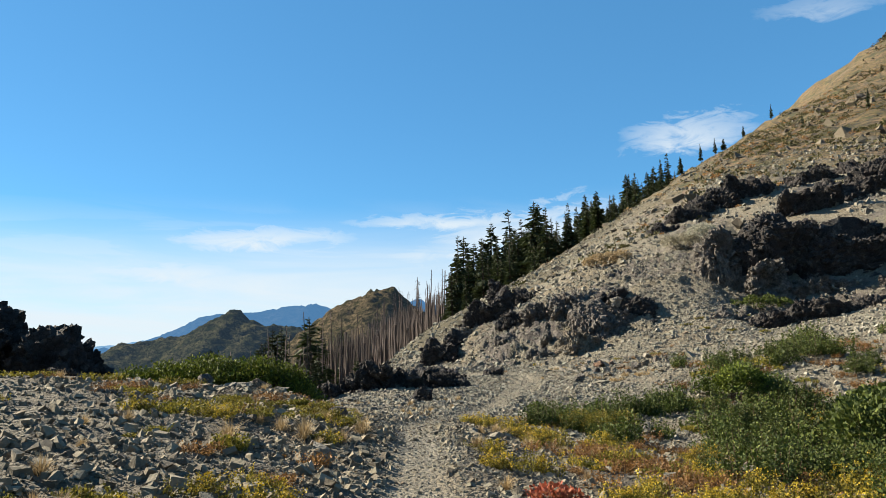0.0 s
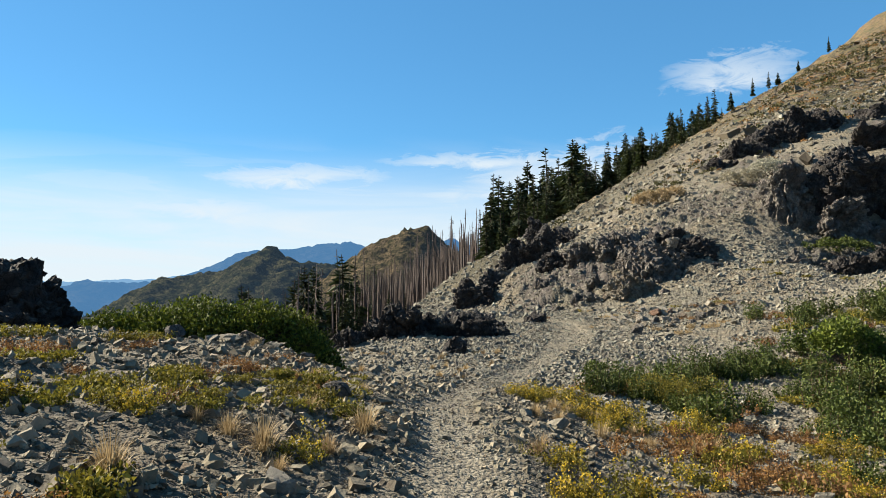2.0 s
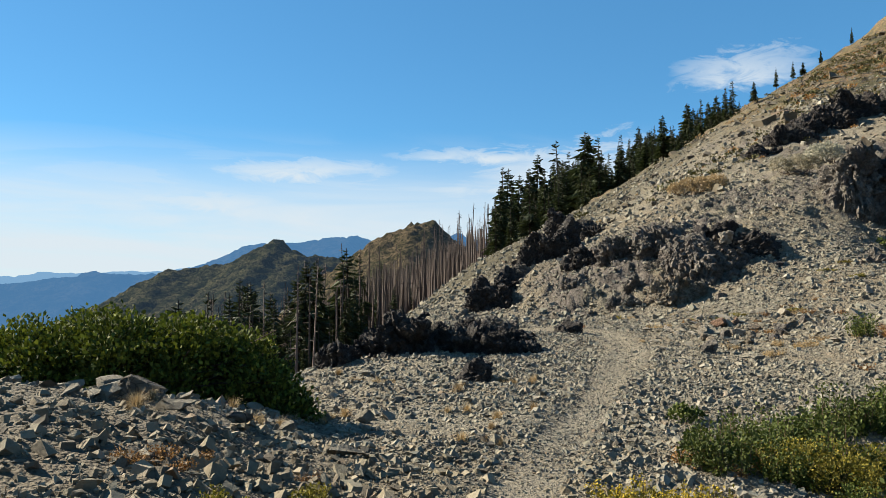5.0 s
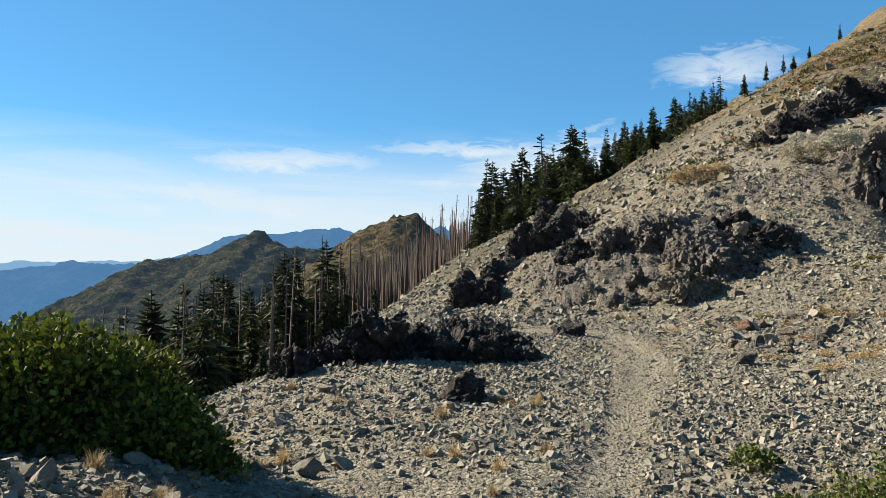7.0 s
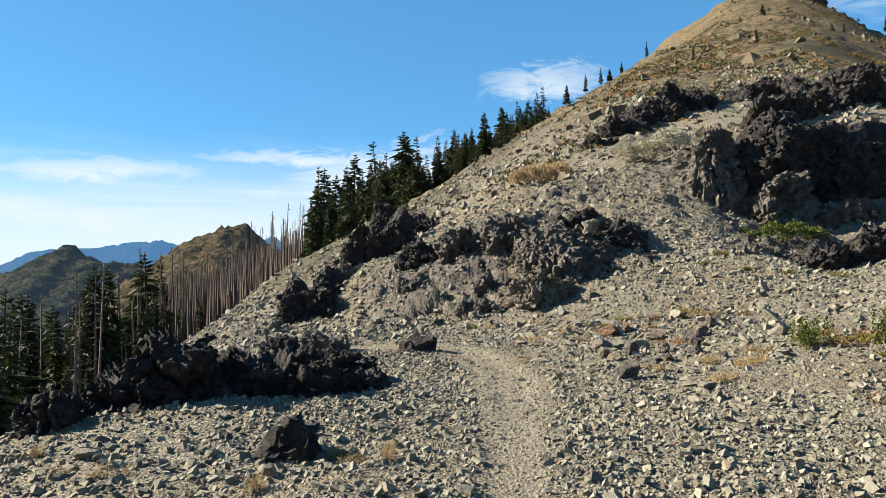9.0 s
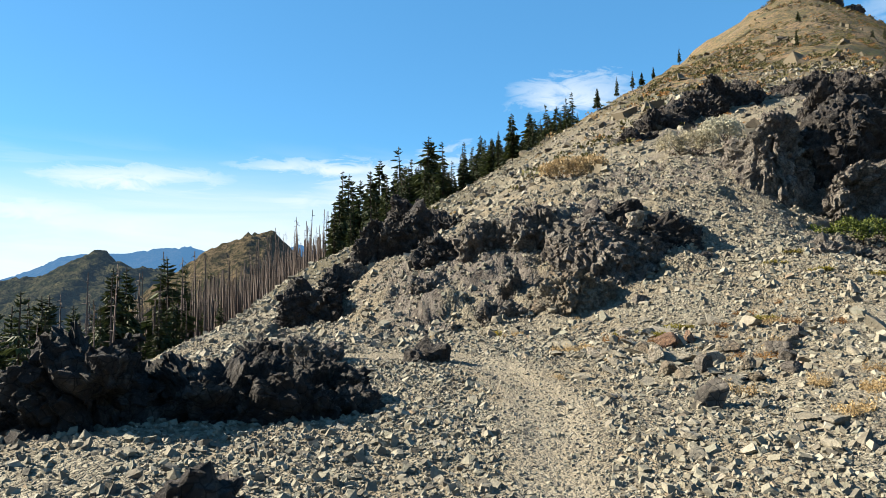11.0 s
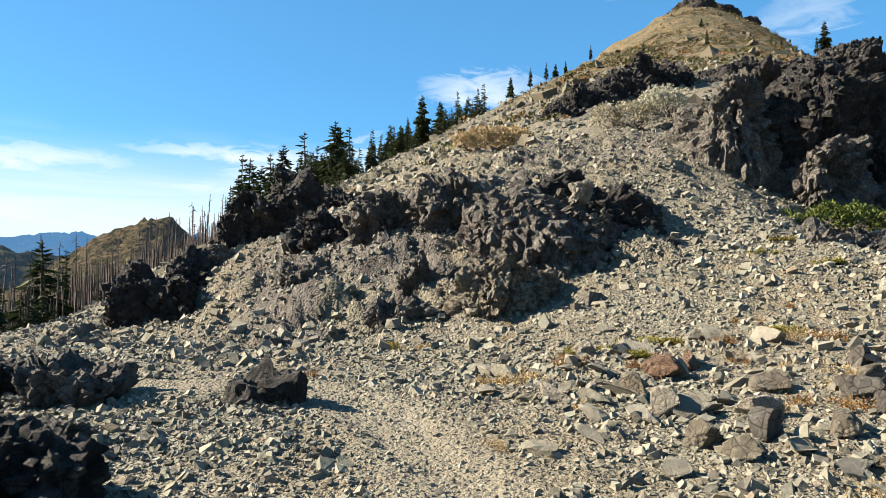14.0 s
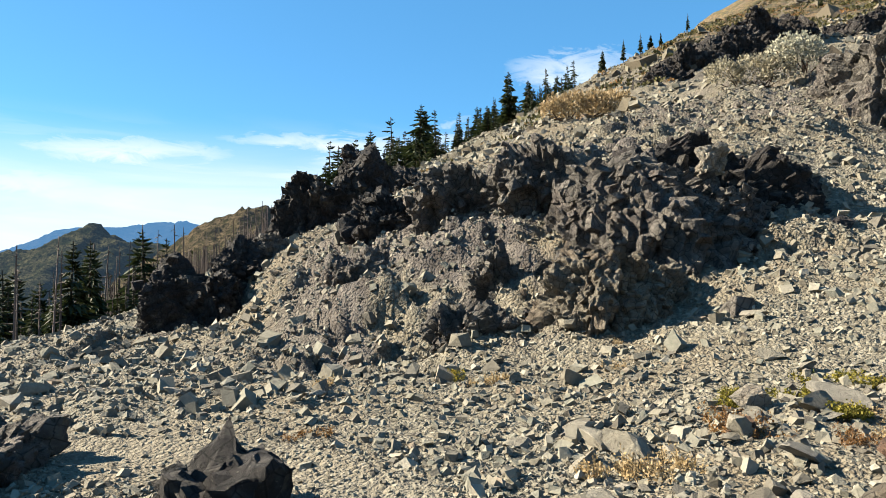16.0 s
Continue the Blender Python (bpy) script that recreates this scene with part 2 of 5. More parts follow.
def make_distance(name, a, b, scale, haze_glow, amount):
    """Far slopes seen from miles away; the haze between is mixed in as glow."""
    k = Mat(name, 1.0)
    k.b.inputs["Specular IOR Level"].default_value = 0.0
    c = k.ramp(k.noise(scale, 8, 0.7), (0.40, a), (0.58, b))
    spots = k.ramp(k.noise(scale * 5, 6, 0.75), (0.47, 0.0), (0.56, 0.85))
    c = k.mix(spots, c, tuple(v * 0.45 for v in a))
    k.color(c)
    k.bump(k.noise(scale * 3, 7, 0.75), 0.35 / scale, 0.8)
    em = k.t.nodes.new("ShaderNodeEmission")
    em.inputs[0].default_value = (*haze_glow, 1)
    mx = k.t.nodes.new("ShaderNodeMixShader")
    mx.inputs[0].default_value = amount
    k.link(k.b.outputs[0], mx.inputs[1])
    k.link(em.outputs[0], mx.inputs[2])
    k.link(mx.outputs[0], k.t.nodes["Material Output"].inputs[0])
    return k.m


M_GROUND = make_ground()
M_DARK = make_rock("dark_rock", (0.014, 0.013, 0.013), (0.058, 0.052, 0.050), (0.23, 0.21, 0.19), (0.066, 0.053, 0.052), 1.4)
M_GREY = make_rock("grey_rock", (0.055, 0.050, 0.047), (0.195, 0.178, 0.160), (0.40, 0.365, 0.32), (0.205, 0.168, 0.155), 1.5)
M_TAN = make_rock("tan_rock", (0.12, 0.10, 0.08), (0.27, 0.235, 0.185), (0.42, 0.385, 0.32), (0.24, 0.17, 0.12), 2.0)
M_RUST = make_rock("rust_rock", (0.09, 0.055, 0.04), (0.22, 0.135, 0.09), (0.34, 0.25, 0.18), (0.20, 0.10, 0.06), 2.5)
M_PALE = make_rock("pale_rock", (0.24, 0.215, 0.18), (0.42, 0.38, 0.32), (0.55, 0.52, 0.46), (0.40, 0.32, 0.25), 3.0)
M_STONES = make_stones("loose_stone", (1.0, 1.0, 1.0))
M_STONES_DARK = make_stones("dark_loose_stone", (1.0, 0.93, 0.84))
M_STONES_HIGH = make_stones("high_slope_rock", (0.60, 0.55, 0.50))
M_STONE = make_single_stone()
M_MANZ = make_leaf("shrub_leaf", (0.016, 0.028, 0.005), (0.090, 0.140, 0.015), (0.29, 0.345, 0.040), 0.8, 0.10)
M_GREEN = make_leaf("green_leaf", (0.015, 0.030, 0.005), (0.052, 0.088, 0.012), (0.155, 0.185, 0.030), 0.75, 0.12)
M_OLIVE = make_leaf("olive_leaf", (0.045, 0.046, 0.008), (0.165, 0.155, 0.020), (0.36, 0.30, 0.042), 0.75, 0.2)
M_YELLOW = make_leaf("yellow_flower", (0.32, 0.21, 0.015), (0.52, 0.37, 0.02), (0.66, 0.52, 0.05), 0.7, 0.2)
M_STRAW = make_leaf("straw", (0.26, 0.18, 0.085), (0.40, 0.29, 0.15), (0.55, 0.44, 0.27), 0.7, 0.2)
M_RUSTLEAF = make_leaf("rust_leaf", (0.12, 0.055, 0.022), (0.24, 0.12, 0.04), (0.36, 0.21, 0.07), 0.7, 0.2)
M_RED = make_leaf("red_leaf", (0.16, 0.03, 0.02), (0.33, 0.07, 0.04), (0.40, 0.16, 0.08), 0.7, 0.2)
M_HIGHBRUSH = make_leaf("high_brush_leaf", (0.040, 0.044, 0.014), (0.085, 0.085, 0.028), (0.165, 0.145, 0.055), 0.8, 0.1)
M_SAGE = make_leaf("sage_leaf", (0.26, 0.26, 0.19), (0.42, 0.41, 0.32), (0.58, 0.56, 0.46), 0.8, 0.15)
M_NEEDLE = make_leaf("needles", (0.014, 0.024, 0.010), (0.036, 0.054, 0.018), (0.080, 0.098, 0.030), 0.7, 0.1)
M_BARK = make_bark("bark", (0.05, 0.038, 0.028), (0.11, 0.085, 0.065))
M_SNAG = make_bark("weathered_wood", (0.070, 0.052, 0.048), (0.215, 0.168, 0.155))
M_STEM = make_bark("stem", (0.06, 0.035, 0.022), (0.14, 0.09, 0.06))
# knoll and ridge carry a faint bluish glow painted in as haze
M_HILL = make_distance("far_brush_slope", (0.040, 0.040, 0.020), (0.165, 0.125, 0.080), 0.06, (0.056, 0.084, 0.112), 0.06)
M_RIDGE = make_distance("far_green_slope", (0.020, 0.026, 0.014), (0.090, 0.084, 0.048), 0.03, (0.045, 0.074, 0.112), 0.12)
# the ranges' blue is haze, painted as a strong glow over the slope colour
M_BLUE_HAZE = make_distance("blue_haze_range", (0.03, 0.04, 0.03), (0.12, 0.11, 0.08), 0.006, (0.028, 0.074, 0.143), 0.82)
M_PALE_HAZE = make_distance("pale_haze_range", (0.05, 0.06, 0.05), (0.12, 0.12, 0.09), 0.004, (0.071, 0.135, 0.211), 0.92)

# ---- noise and mesh helpers ----


def lattice(ix, iy, iz, seed=0):
    h = (ix.astype(np.int64) * 374761393 + iy.astype(np.int64) * 668265263 + iz.astype(np.int64) * 1274126177 + seed * 974711) & 0xFFFFFFFF
    h = ((h ^ (h >> 13)) * 1274126177) & 0xFFFFFFFF
    h = ((h ^ (h >> 16)) * 668265263) & 0xFFFFFFFF
    return ((h ^ (h >> 15)) & 0xFFFFFF) / float(0xFFFFFF)


def value_noise(x, y, z=None, seed=0):
    """Smooth noise in -1..1."""
    ix, iy = np.floor(x), np.floor(y)
    fx, fy = x - ix, y - iy
    fx, fy = fx * fx * (3 - 2 * fx), fy * fy * (3 - 2 * fy)
    if z is None:
        o = np.zeros_like(ix)
        a = lattice(ix, iy, o, seed) * (1 - fx) + lattice(ix + 1, iy, o, seed) * fx
        b = lattice(ix, iy + 1, o, seed) * (1 - fx) + lattice(ix + 1, iy + 1, o, seed) * fx
        return (a * (1 - fy) + b * fy) * 2 - 1
    iz = np.floor(z)
    fz = z - iz
    fz = fz * fz * (3 - 2 * fz)
    out = 0
    for k, w in ((0, 1 - fz), (1, fz)):
        a = lattice(ix, iy, iz + k, seed) * (1 - fx) + lattice(ix + 1, iy, iz + k, seed) * fx
        b = lattice(ix, iy + 1, iz + k, seed) * (1 - fx) + lattice(ix + 1, iy + 1, iz + k, seed) * fx
        out = out + w * (a * (1 - fy) + b * fy)
    return out * 2 - 1


def fbm(x, y, octaves=5, seed=0, gain=0.5):
    out, amp = 0, 1.0
    for k in range(octaves):
        out = out + amp * value_noise(x * 2.03 ** k, y * 2.03 ** k, None, seed + k)
        amp *= gain
    return out


def cells(p, scale, seed=0):
    """Distances to the nearest and second nearest feature point, and the nearest one's number."""
    q = p * scale
    base = np.floor(q)
    f1 = np.full(len(p), 9.0)
    f2, num = f1.copy(), np.zeros(len(p))
    for dx in (-1, 0, 1):
        for dy in (-1, 0, 1):
            for dz in (-1, 0, 1):
                c = base + (dx, dy, dz)
                j = [lattice(c[:, 0], c[:, 1], c[:, 2], seed + s) for s in range(4)]
                d = np.sqrt(((c + np.stack(j[:3], 1) - q) ** 2).sum(1))
                near = d < f1
                f2 = np.where(near, f1, np.minimum(f2, d))
                num = np.where(near, j[3], num)
                f1 = np.where(near, d, f1)
    return f1, f2, num


def facets(p, scale, seed=0):
    """Heights of crooked planes, one to each block of broken rock, in the blocks' own size."""
    q = p * scale
    base = np.floor(q)
    f1 = np.full(len(p), 9.0)
    out = np.zeros(len(p))
    for dx in (-1, 0, 1):
        for dy in (-1, 0, 1):
            for dz in (-1, 0, 1):
                c = base + (dx, dy, dz)
                j = [lattice(c[:, 0], c[:, 1], c[:, 2], seed + k) for k in range(6)]
                v = q - c - np.stack(j[:3], 1)
                d = (v * v).sum(1)
                near = d < f1
                tilt = (j[3] * 2 - 1) * v[:, 0] + (j[4] * 2 - 1) * v[:, 1] + (j[5] * 2 - 1) * v[:, 2] + 0.5 * (j[3] + j[5]) - 0.5
                out = np.where(near, tilt, out)
                f1 = np.where(near, d, f1)
    return out / scale


def sstep(v, lo, hi):
    t = np.clip((v - lo) / (hi - lo), 0, 1)
    return t * t * (3 - 2 * t)


def smax(a, b, k):
    h = np.clip(0.5 + 0.5 * (a - b) / k, 0, 1)
    return b * (1 - h) + a * h + k * h * (1 - h)


def splus(v, k):
    """Ramp that is zero below and v above, rounded over k."""
    return 0.5 * (v + np.sqrt(v * v + k * k))


def mesh_of(name, verts, faces, mat, smooth=False, attrs=None):
    """A mesh from arrays: faces is an (n, 3) or (n, 4) array, or a list of such."""
    me = bpy.data.meshes.new(name)
    verts = np.asarray(verts, np.float32)
    groups = faces if isinstance(faces, list) else [faces]
    groups = [np.asarray(g, np.int32) for g in groups if len(g)]
    loops = np.concatenate([g.ravel() for g in groups])
    sizes = np.concatenate([np.full(len(g), g.shape[1], np.int32) for g in groups])
    me.vertices.add(len(verts))
    me.vertices.foreach_set("co", verts.ravel())
    me.loops.add(len(loops))
    me.loops.foreach_set("vertex_index", loops)
    me.polygons.add(len(sizes))
    me.polygons.foreach_set("loop_start", np.concatenate([[0], np.cumsum(sizes)[:-1]]).astype(np.int32))
    me.polygons.foreach_set("use_smooth", np.full(len(sizes), smooth))
    for key, values in (attrs or {}).items():
        a = me.attributes.new(key, "FLOAT", "POINT")
        a.data.foreach_set("value", np.asarray(values, np.float32))
    me.materials.append(mat)
    me.update(calc_edges=True)
    me.validate()
    return me


def thing(name, me, label, category, group="", kind="", at=None):
    ob = new(name, me)
    if at is not None:
        ob.matrix_world = at
    return tagged(ob, label, category, group, kind)


def part(name, me, parent, label="", kind=""):
    ob = new(name, me)
    ob.parent = parent
    if kind:
        ob["kind"] = kind
    if label:
        ob["label"] = label
    return ob


def grid_faces(nx, ny):
    i = np.arange(nx * ny).reshape(ny, nx)
    return np.stack([i[:-1, :-1], i[:-1, 1:], i[1:, 1:], i[1:, :-1]], -1).reshape(-1, 4)


# ---- the lie of the land ----
TRAIL = ((-0.2, -8), (-0.2, 6), (-0.2, 13.3), (-0.22, 15.5), (-0.42, 17.7), (-0.12, 20.3), (0.6, 23.7), (1.9, 28.2), (2.4, 29.6), (3.05, 32.6), (3.0, 34.2), (2.75, 35.3), (2.2, 36.1), (1.0, 36.8), (-0.8, 37.1), (-4, 37.4))


def trail_distance(x, y):
    """Distance to the trail's centre line."""
    best = np.full(np.shape(x), 1e9)
    for (ax, ay), (bx, by) in zip(TRAIL, TRAIL[1:]):
        dx, dy = bx - ax, by - ay
        t = np.clip(((x - ax) * dx + (y - ay) * dy) / (dx * dx + dy * dy), 0, 1)
        best = np.minimum(best, np.hypot(x - ax - t * dx, y - ay - t * dy))
    return best


RIDGE_Y = (30, 40, 44, 48, 51, 54, 60, 76, 107, 127, 224, 356, 420, 600)
RIDGE_X = (4.5, 5.0, 5.4, 7.0, 9.2, 11.8, 15.5, 24, 43, 55, 118, 225, 275, 420)
BACK_Y = (30, 44, 60, 127, 224, 352, 600)
BACK_X = (22, 25, 32, 81, 156, 243, 440)


def land(x, y):
    """Height of the bare ground, without small relief."""
    x, y = np.asarray(x, float), np.asarray(y, float)
    level = np.interp(y, (-40, 6, 12, 17, 20, 24, 28, 33, 36, 60), (-0.6, -0.1, 0.03, 0.04, -0.12, -0.36, -0.45, -0.37, -0.15, 0.2))
    for s in (-1.2, 1.2):
        level = level + np.interp(y + s, (-40, 6, 12, 17, 20, 24, 28, 33, 36, 60), (-0.6, -0.1, 0.03, 0.04, -0.12, -0.36, -0.45, -0.37, -0.15, 0.2))
    level = level / 3
    left = splus(-x - 0.3, 0.4)
    level = level + 1.5 * (1 - np.exp(-left / 5.6)) * (1 - sstep(y - 3.0 * sstep(left, 1.5, 3.0), 17.5, 22.5))
    right = splus(x - 0.3, 0.4)
    level = level - 1.10 * (1 - np.exp(-right / 3.0)) * (1 - sstep(y, 20, 28.5))
    level = level + 0.05 * splus(x - 4, 2.0) * sstep(y, 24, 30) + 0.10 * splus(x - 11, 3.0) + 0.04 * splus(x - 1.5, 1) * sstep(y, 24, 30)
    level = level + 0.22 * np.exp(-((x + 2.2) ** 2 / 6 + (y - 31.3) ** 2 / 7))
    edge = np.interp(y, (-40, 0, 16, 20, 22, 26, 31, 34, 38, 44, 60), (-14, -13, -11, -9.0, -7.2, -5.6, -4.8, -4.0, -3.2, -3.0, -3.0))
    level = level - 0.62 * splus(edge - x, 1.6)
    # the peak's long face, its left edge, its top
    rx = np.interp(y, RIDGE_Y, RIDGE_X)
    px = np.minimum(x, rx) * 0 + np.where(x > rx, x, rx)
    face = 0.27 * (y - 38) + 0.20 * (px - 4) + 0.9 * sstep(y, 39.5, 44.5)
    face = face - (0.50 + 0.11 * sstep(y, 60, 130)) * splus(rx - x, 1.0 + 0.06 * np.clip(y - 40, 0, 200))
    bx = np.interp(y, BACK_Y, BACK_X)
    face = face - 0.46 * splus(x - bx, 1.5 + 0.05 * np.clip(y - 40, 0, 200)) * sstep(y, 36, 46)
    face = face - 1.3 * sstep(x, 11.5, 15.5) * (1 - sstep(y, 43.2, 45.6)) * sstep(y, 30, 37)
    face = face - 1.8 * np.exp(-((x + 0.4) ** 2 / 2.8 + (y - 45.8) ** 2 / 3.4))
    face = face - 0.40 * splus(-2.6 - x, 1.0) * sstep(y, 42, 47) * (1 - sstep(y, 90, 140))
    u, v = (x - 228) * 0.56 + (y - 352) * 0.83, (x - 228) * 0.83 - (y - 352) * 0.56
    face = face + 14.5 * np.exp(-(u * u / 7000 + np.where(v < 0, v * v / 6500, v * v / 2600)))
    cap = 148 - 0.60 * splus(v - 8, 14) - 0.5 * splus(u, 20) - 0.35 * splus(-v - 90, 30) * sstep(u, -160, -20)
    face = -smax(-face, -cap, 6.0)
    face = np.where(y > 30, face, face)
    z = smax(level, face, 0.35 + 0.02 * np.clip(y - 40, 0, 100))
    return smax(z, -430.0 + 0 * x, 30.0)


def rocky_mask(x, y):
    """Where bedrock breaks through the scree."""
    m = sstep(y, 38.6, 40.5) * (1 - sstep(y, 46, 49)) * sstep(x, 0.5, 3.0) * (1 - sstep(x, 9.2, 10.2))
    m = np.maximum(m, 0.9 * sstep(x, 12.5, 14.5) * sstep(y, 37.5, 39.5) * (1 - sstep(y, 46, 48)) * (1 - sstep(x, 34, 40)))
    return np.maximum(m, 0.8 * sstep(value_noise(x * 0.22 + 3, y * 0.22, None, 61), 0.05, 0.35) * sstep(y, 41, 46) * (1 - sstep(y, 75, 100)))


def relief(x, y):
    """Small relief: lumps, scree ripples, ledges."""
    d = trail_distance(x, y)
    off = sstep(d, 0.15, 0.9)
    r = 0.05 * fbm(x * 0.9, y * 0.9, 4, 11) * (0.25 + 0.75 * off)
    r = r + 0.025 * fbm(x * 6.0, y * 6.0, 3, 12) * (0.2 + 0.8 * off)
    r = r - 0.05 * (1 - sstep(d, 0.1, 0.45))
    up = sstep(y - 0.4 * np.abs(x - 5), 34, 42)
    r = r + up * (0.20 * fbm(x * 0.45, y * 0.45, 5, 31, 0.55))
    rocky = rocky_mask(x, y)
    live = np.flatnonzero(rocky > 0.01)
    if len(live):
        q = np.stack([x.ravel()[live], y.ravel()[live], 0 * x.ravel()[live]], 1)
        q = q + 0.3 * np.stack([value_noise(q[:, 0] * 1.3, q[:, 1] * 1.3, None, s) for s in (63, 64, 65)], 1)
        f1, f2, num = cells(q * (1, 0.8, 1), 1.15, 66)
        g1, g2, num2 = cells(q, 3.1, 67)
        blocks = 0.42 * (num - 0.45) + 0.20 * (num2 - 0.5) - 0.14 * (1 - sstep(f2 - f1, 0, 0.2)) - 0.07 * (1 - sstep(g2 - g1, 0, 0.25))
        extra = np.zeros(x.size)
        extra[live] = blocks * rocky.ravel()[live]
        r = r + extra.reshape(x.shape)
    far = np.hypot(x - 2, y - 30)
    r = r + sstep(far, 25, 120) * (1.1 * fbm(x * 0.09, y * 0.09, 6, 41, 0.58))
    ridged = 1 - np.abs(fbm(x * 0.035, y * 0.035, 5, 51, 0.55))
    r = r + sstep(far, 60, 240) * 4.5 * (ridged - 0.6)
    return r


def height(x, y):
    return land(x, y) + relief(np.asarray(x, float), np.asarray(y, float))


def spot(x, y):
    return float(height(np.array([x]), np.array([y]))[0])


def axis(lo, hi, step, end_lo, end_hi, grow):
    """Grid lines, dense from lo to hi and wider and wider beyond."""
    mid = list(np.arange(lo, hi, step))
    a, s = [], step
    p = lo
    while p > end_lo:
        s *= grow
        p -= s
        a.append(p)
    b, s, p = [], step, mid[-1]
    while p < end_hi:
        s *= grow
        p += s
        b.append(p)
    return np.array(a[::-1] + mid + b)


gx = axis(-6, 11.5, 0.085, -4800, 4800, 1.045)
gy = axis(9, 46, 0.095, -4800, 4800, 1.04)
X, Y = np.meshgrid(gx, gy)
Z = height(X.ravel(), Y.ravel())
xr, yr = X.ravel(), Y.ravel()
rim = np.interp(yr, RIDGE_Y, RIDGE_X) - xr
wood = sstep(rim, 3, 14) * sstep(yr, 45, 70) * (1 - sstep(yr - 0.6 * rim, 95, 130))
turf = np.clip(sstep(np.hypot(xr - 4, yr - 34), 34, 60) - wood, 0, 1)
ground = thing("ground", mesh_of("ground", np.stack([xr, yr, Z], 1), grid_faces(len(gx), len(gy)), M_GROUND, True,
               {"trail": (1 - sstep(trail_distance(xr, yr) - 0.25 * sstep(yr, 26, 31) + 0.10 * fbm(xr * 3, yr * 3, 3, 5), 0.10, 0.32)) * (1 - 0.45 * sstep(yr, 34, 37)), "turf": turf, "wood": wood, "soil": (1 - sstep(yr + 0.8 * xr, 17, 24)) * sstep(trail_distance(xr, yr), 0.2, 0.7),
                "ledge": rocky_mask(xr, yr) * sstep(fbm(xr * 0.8, yr * 0.8, 4, 88), -0.35, 0.25)}),
               "stony mountain saddle with a worn gravel footpath", "ground", kind="structure")

# ---- far hills and ranges ----


def far_hill(name, mat, cx, cy, width, depth, crest_x, crest_z, front, back, rough, cellsize, label, seed):
    """A ridge whose crest runs across; it falls to front and back."""
    xs = np.arange(cx - width / 2, cx + width / 2, cellsize)
    ys = np.concatenate([np.arange(cy - depth, cy + depth * 0.35, cellsize)])
    x, y = [a.ravel() for a in np.meshgrid(xs, ys)]
    crest = np.interp(x, crest_x, crest_z)
    d = y - cy + 25 * rough * fbm(x / (60 * rough), y * 0 + 3.1, 3, seed)
    z = crest - front * splus(-d, 14 * rough) - back * splus(d, 14 * rough)
    z = z + rough * (5.0 * (0.6 - np.abs(fbm(x / (34 * rough), y / (34 * rough), 6, seed + 3, 0.55))) + 2.4 * fbm(x / (7 * rough), y / (7 * rough), 4, seed + 9, 0.6))
    me = mesh_of(name, np.stack([x, y, z], 1), grid_faces(len(xs), len(ys)), mat, True)
    return thing(name, me, label, "mountain", kind="structure")


def crest(dist, eye_y, *azel):
    """Crest line from azimuth and elevation at a distance along y."""
    xs = [dist * math.tan(radians(a)) for a, e in azel]
    zs = [1.3 + math.hypot(dist, x) * math.tan(radians(e)) for (a, e), x in zip(azel, xs)]
    return xs, zs


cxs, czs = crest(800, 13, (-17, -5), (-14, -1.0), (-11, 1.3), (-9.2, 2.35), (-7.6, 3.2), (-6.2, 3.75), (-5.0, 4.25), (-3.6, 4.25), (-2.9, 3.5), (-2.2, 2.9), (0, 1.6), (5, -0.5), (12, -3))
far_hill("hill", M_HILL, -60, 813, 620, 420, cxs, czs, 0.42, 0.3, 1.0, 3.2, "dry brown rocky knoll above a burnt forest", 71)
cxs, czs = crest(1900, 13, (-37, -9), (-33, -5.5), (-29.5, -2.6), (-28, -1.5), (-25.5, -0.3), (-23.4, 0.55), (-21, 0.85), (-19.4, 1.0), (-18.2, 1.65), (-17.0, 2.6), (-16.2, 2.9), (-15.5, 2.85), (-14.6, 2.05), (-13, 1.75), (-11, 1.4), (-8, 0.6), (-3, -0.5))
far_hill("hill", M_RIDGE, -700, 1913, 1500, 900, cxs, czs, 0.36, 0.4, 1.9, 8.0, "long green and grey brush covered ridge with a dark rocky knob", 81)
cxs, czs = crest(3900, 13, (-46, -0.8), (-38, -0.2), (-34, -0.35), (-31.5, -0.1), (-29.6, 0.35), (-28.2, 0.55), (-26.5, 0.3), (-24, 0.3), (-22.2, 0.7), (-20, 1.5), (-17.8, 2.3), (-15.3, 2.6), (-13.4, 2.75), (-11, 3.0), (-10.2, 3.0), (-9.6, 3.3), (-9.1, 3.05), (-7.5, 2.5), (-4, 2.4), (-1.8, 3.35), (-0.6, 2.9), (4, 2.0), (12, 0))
far_hill("mountain_range", M_BLUE_HAZE, -1700, 3913, 4900, 1300, cxs, czs, 0.34, 0.5, 3.0, 22.0, "distant mountain range with blue haze painted in as glow", 91)
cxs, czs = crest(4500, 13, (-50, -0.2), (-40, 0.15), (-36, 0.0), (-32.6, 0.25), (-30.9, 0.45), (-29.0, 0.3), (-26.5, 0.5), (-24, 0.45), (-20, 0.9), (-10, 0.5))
far_hill("mountain_range", M_PALE_HAZE, -2900, 4513, 3600, 300, cxs, czs, 0.3, 0.5, 3.0, 30.0, "far mountain range on the horizon, pale blue haze painted in as glow", 95)

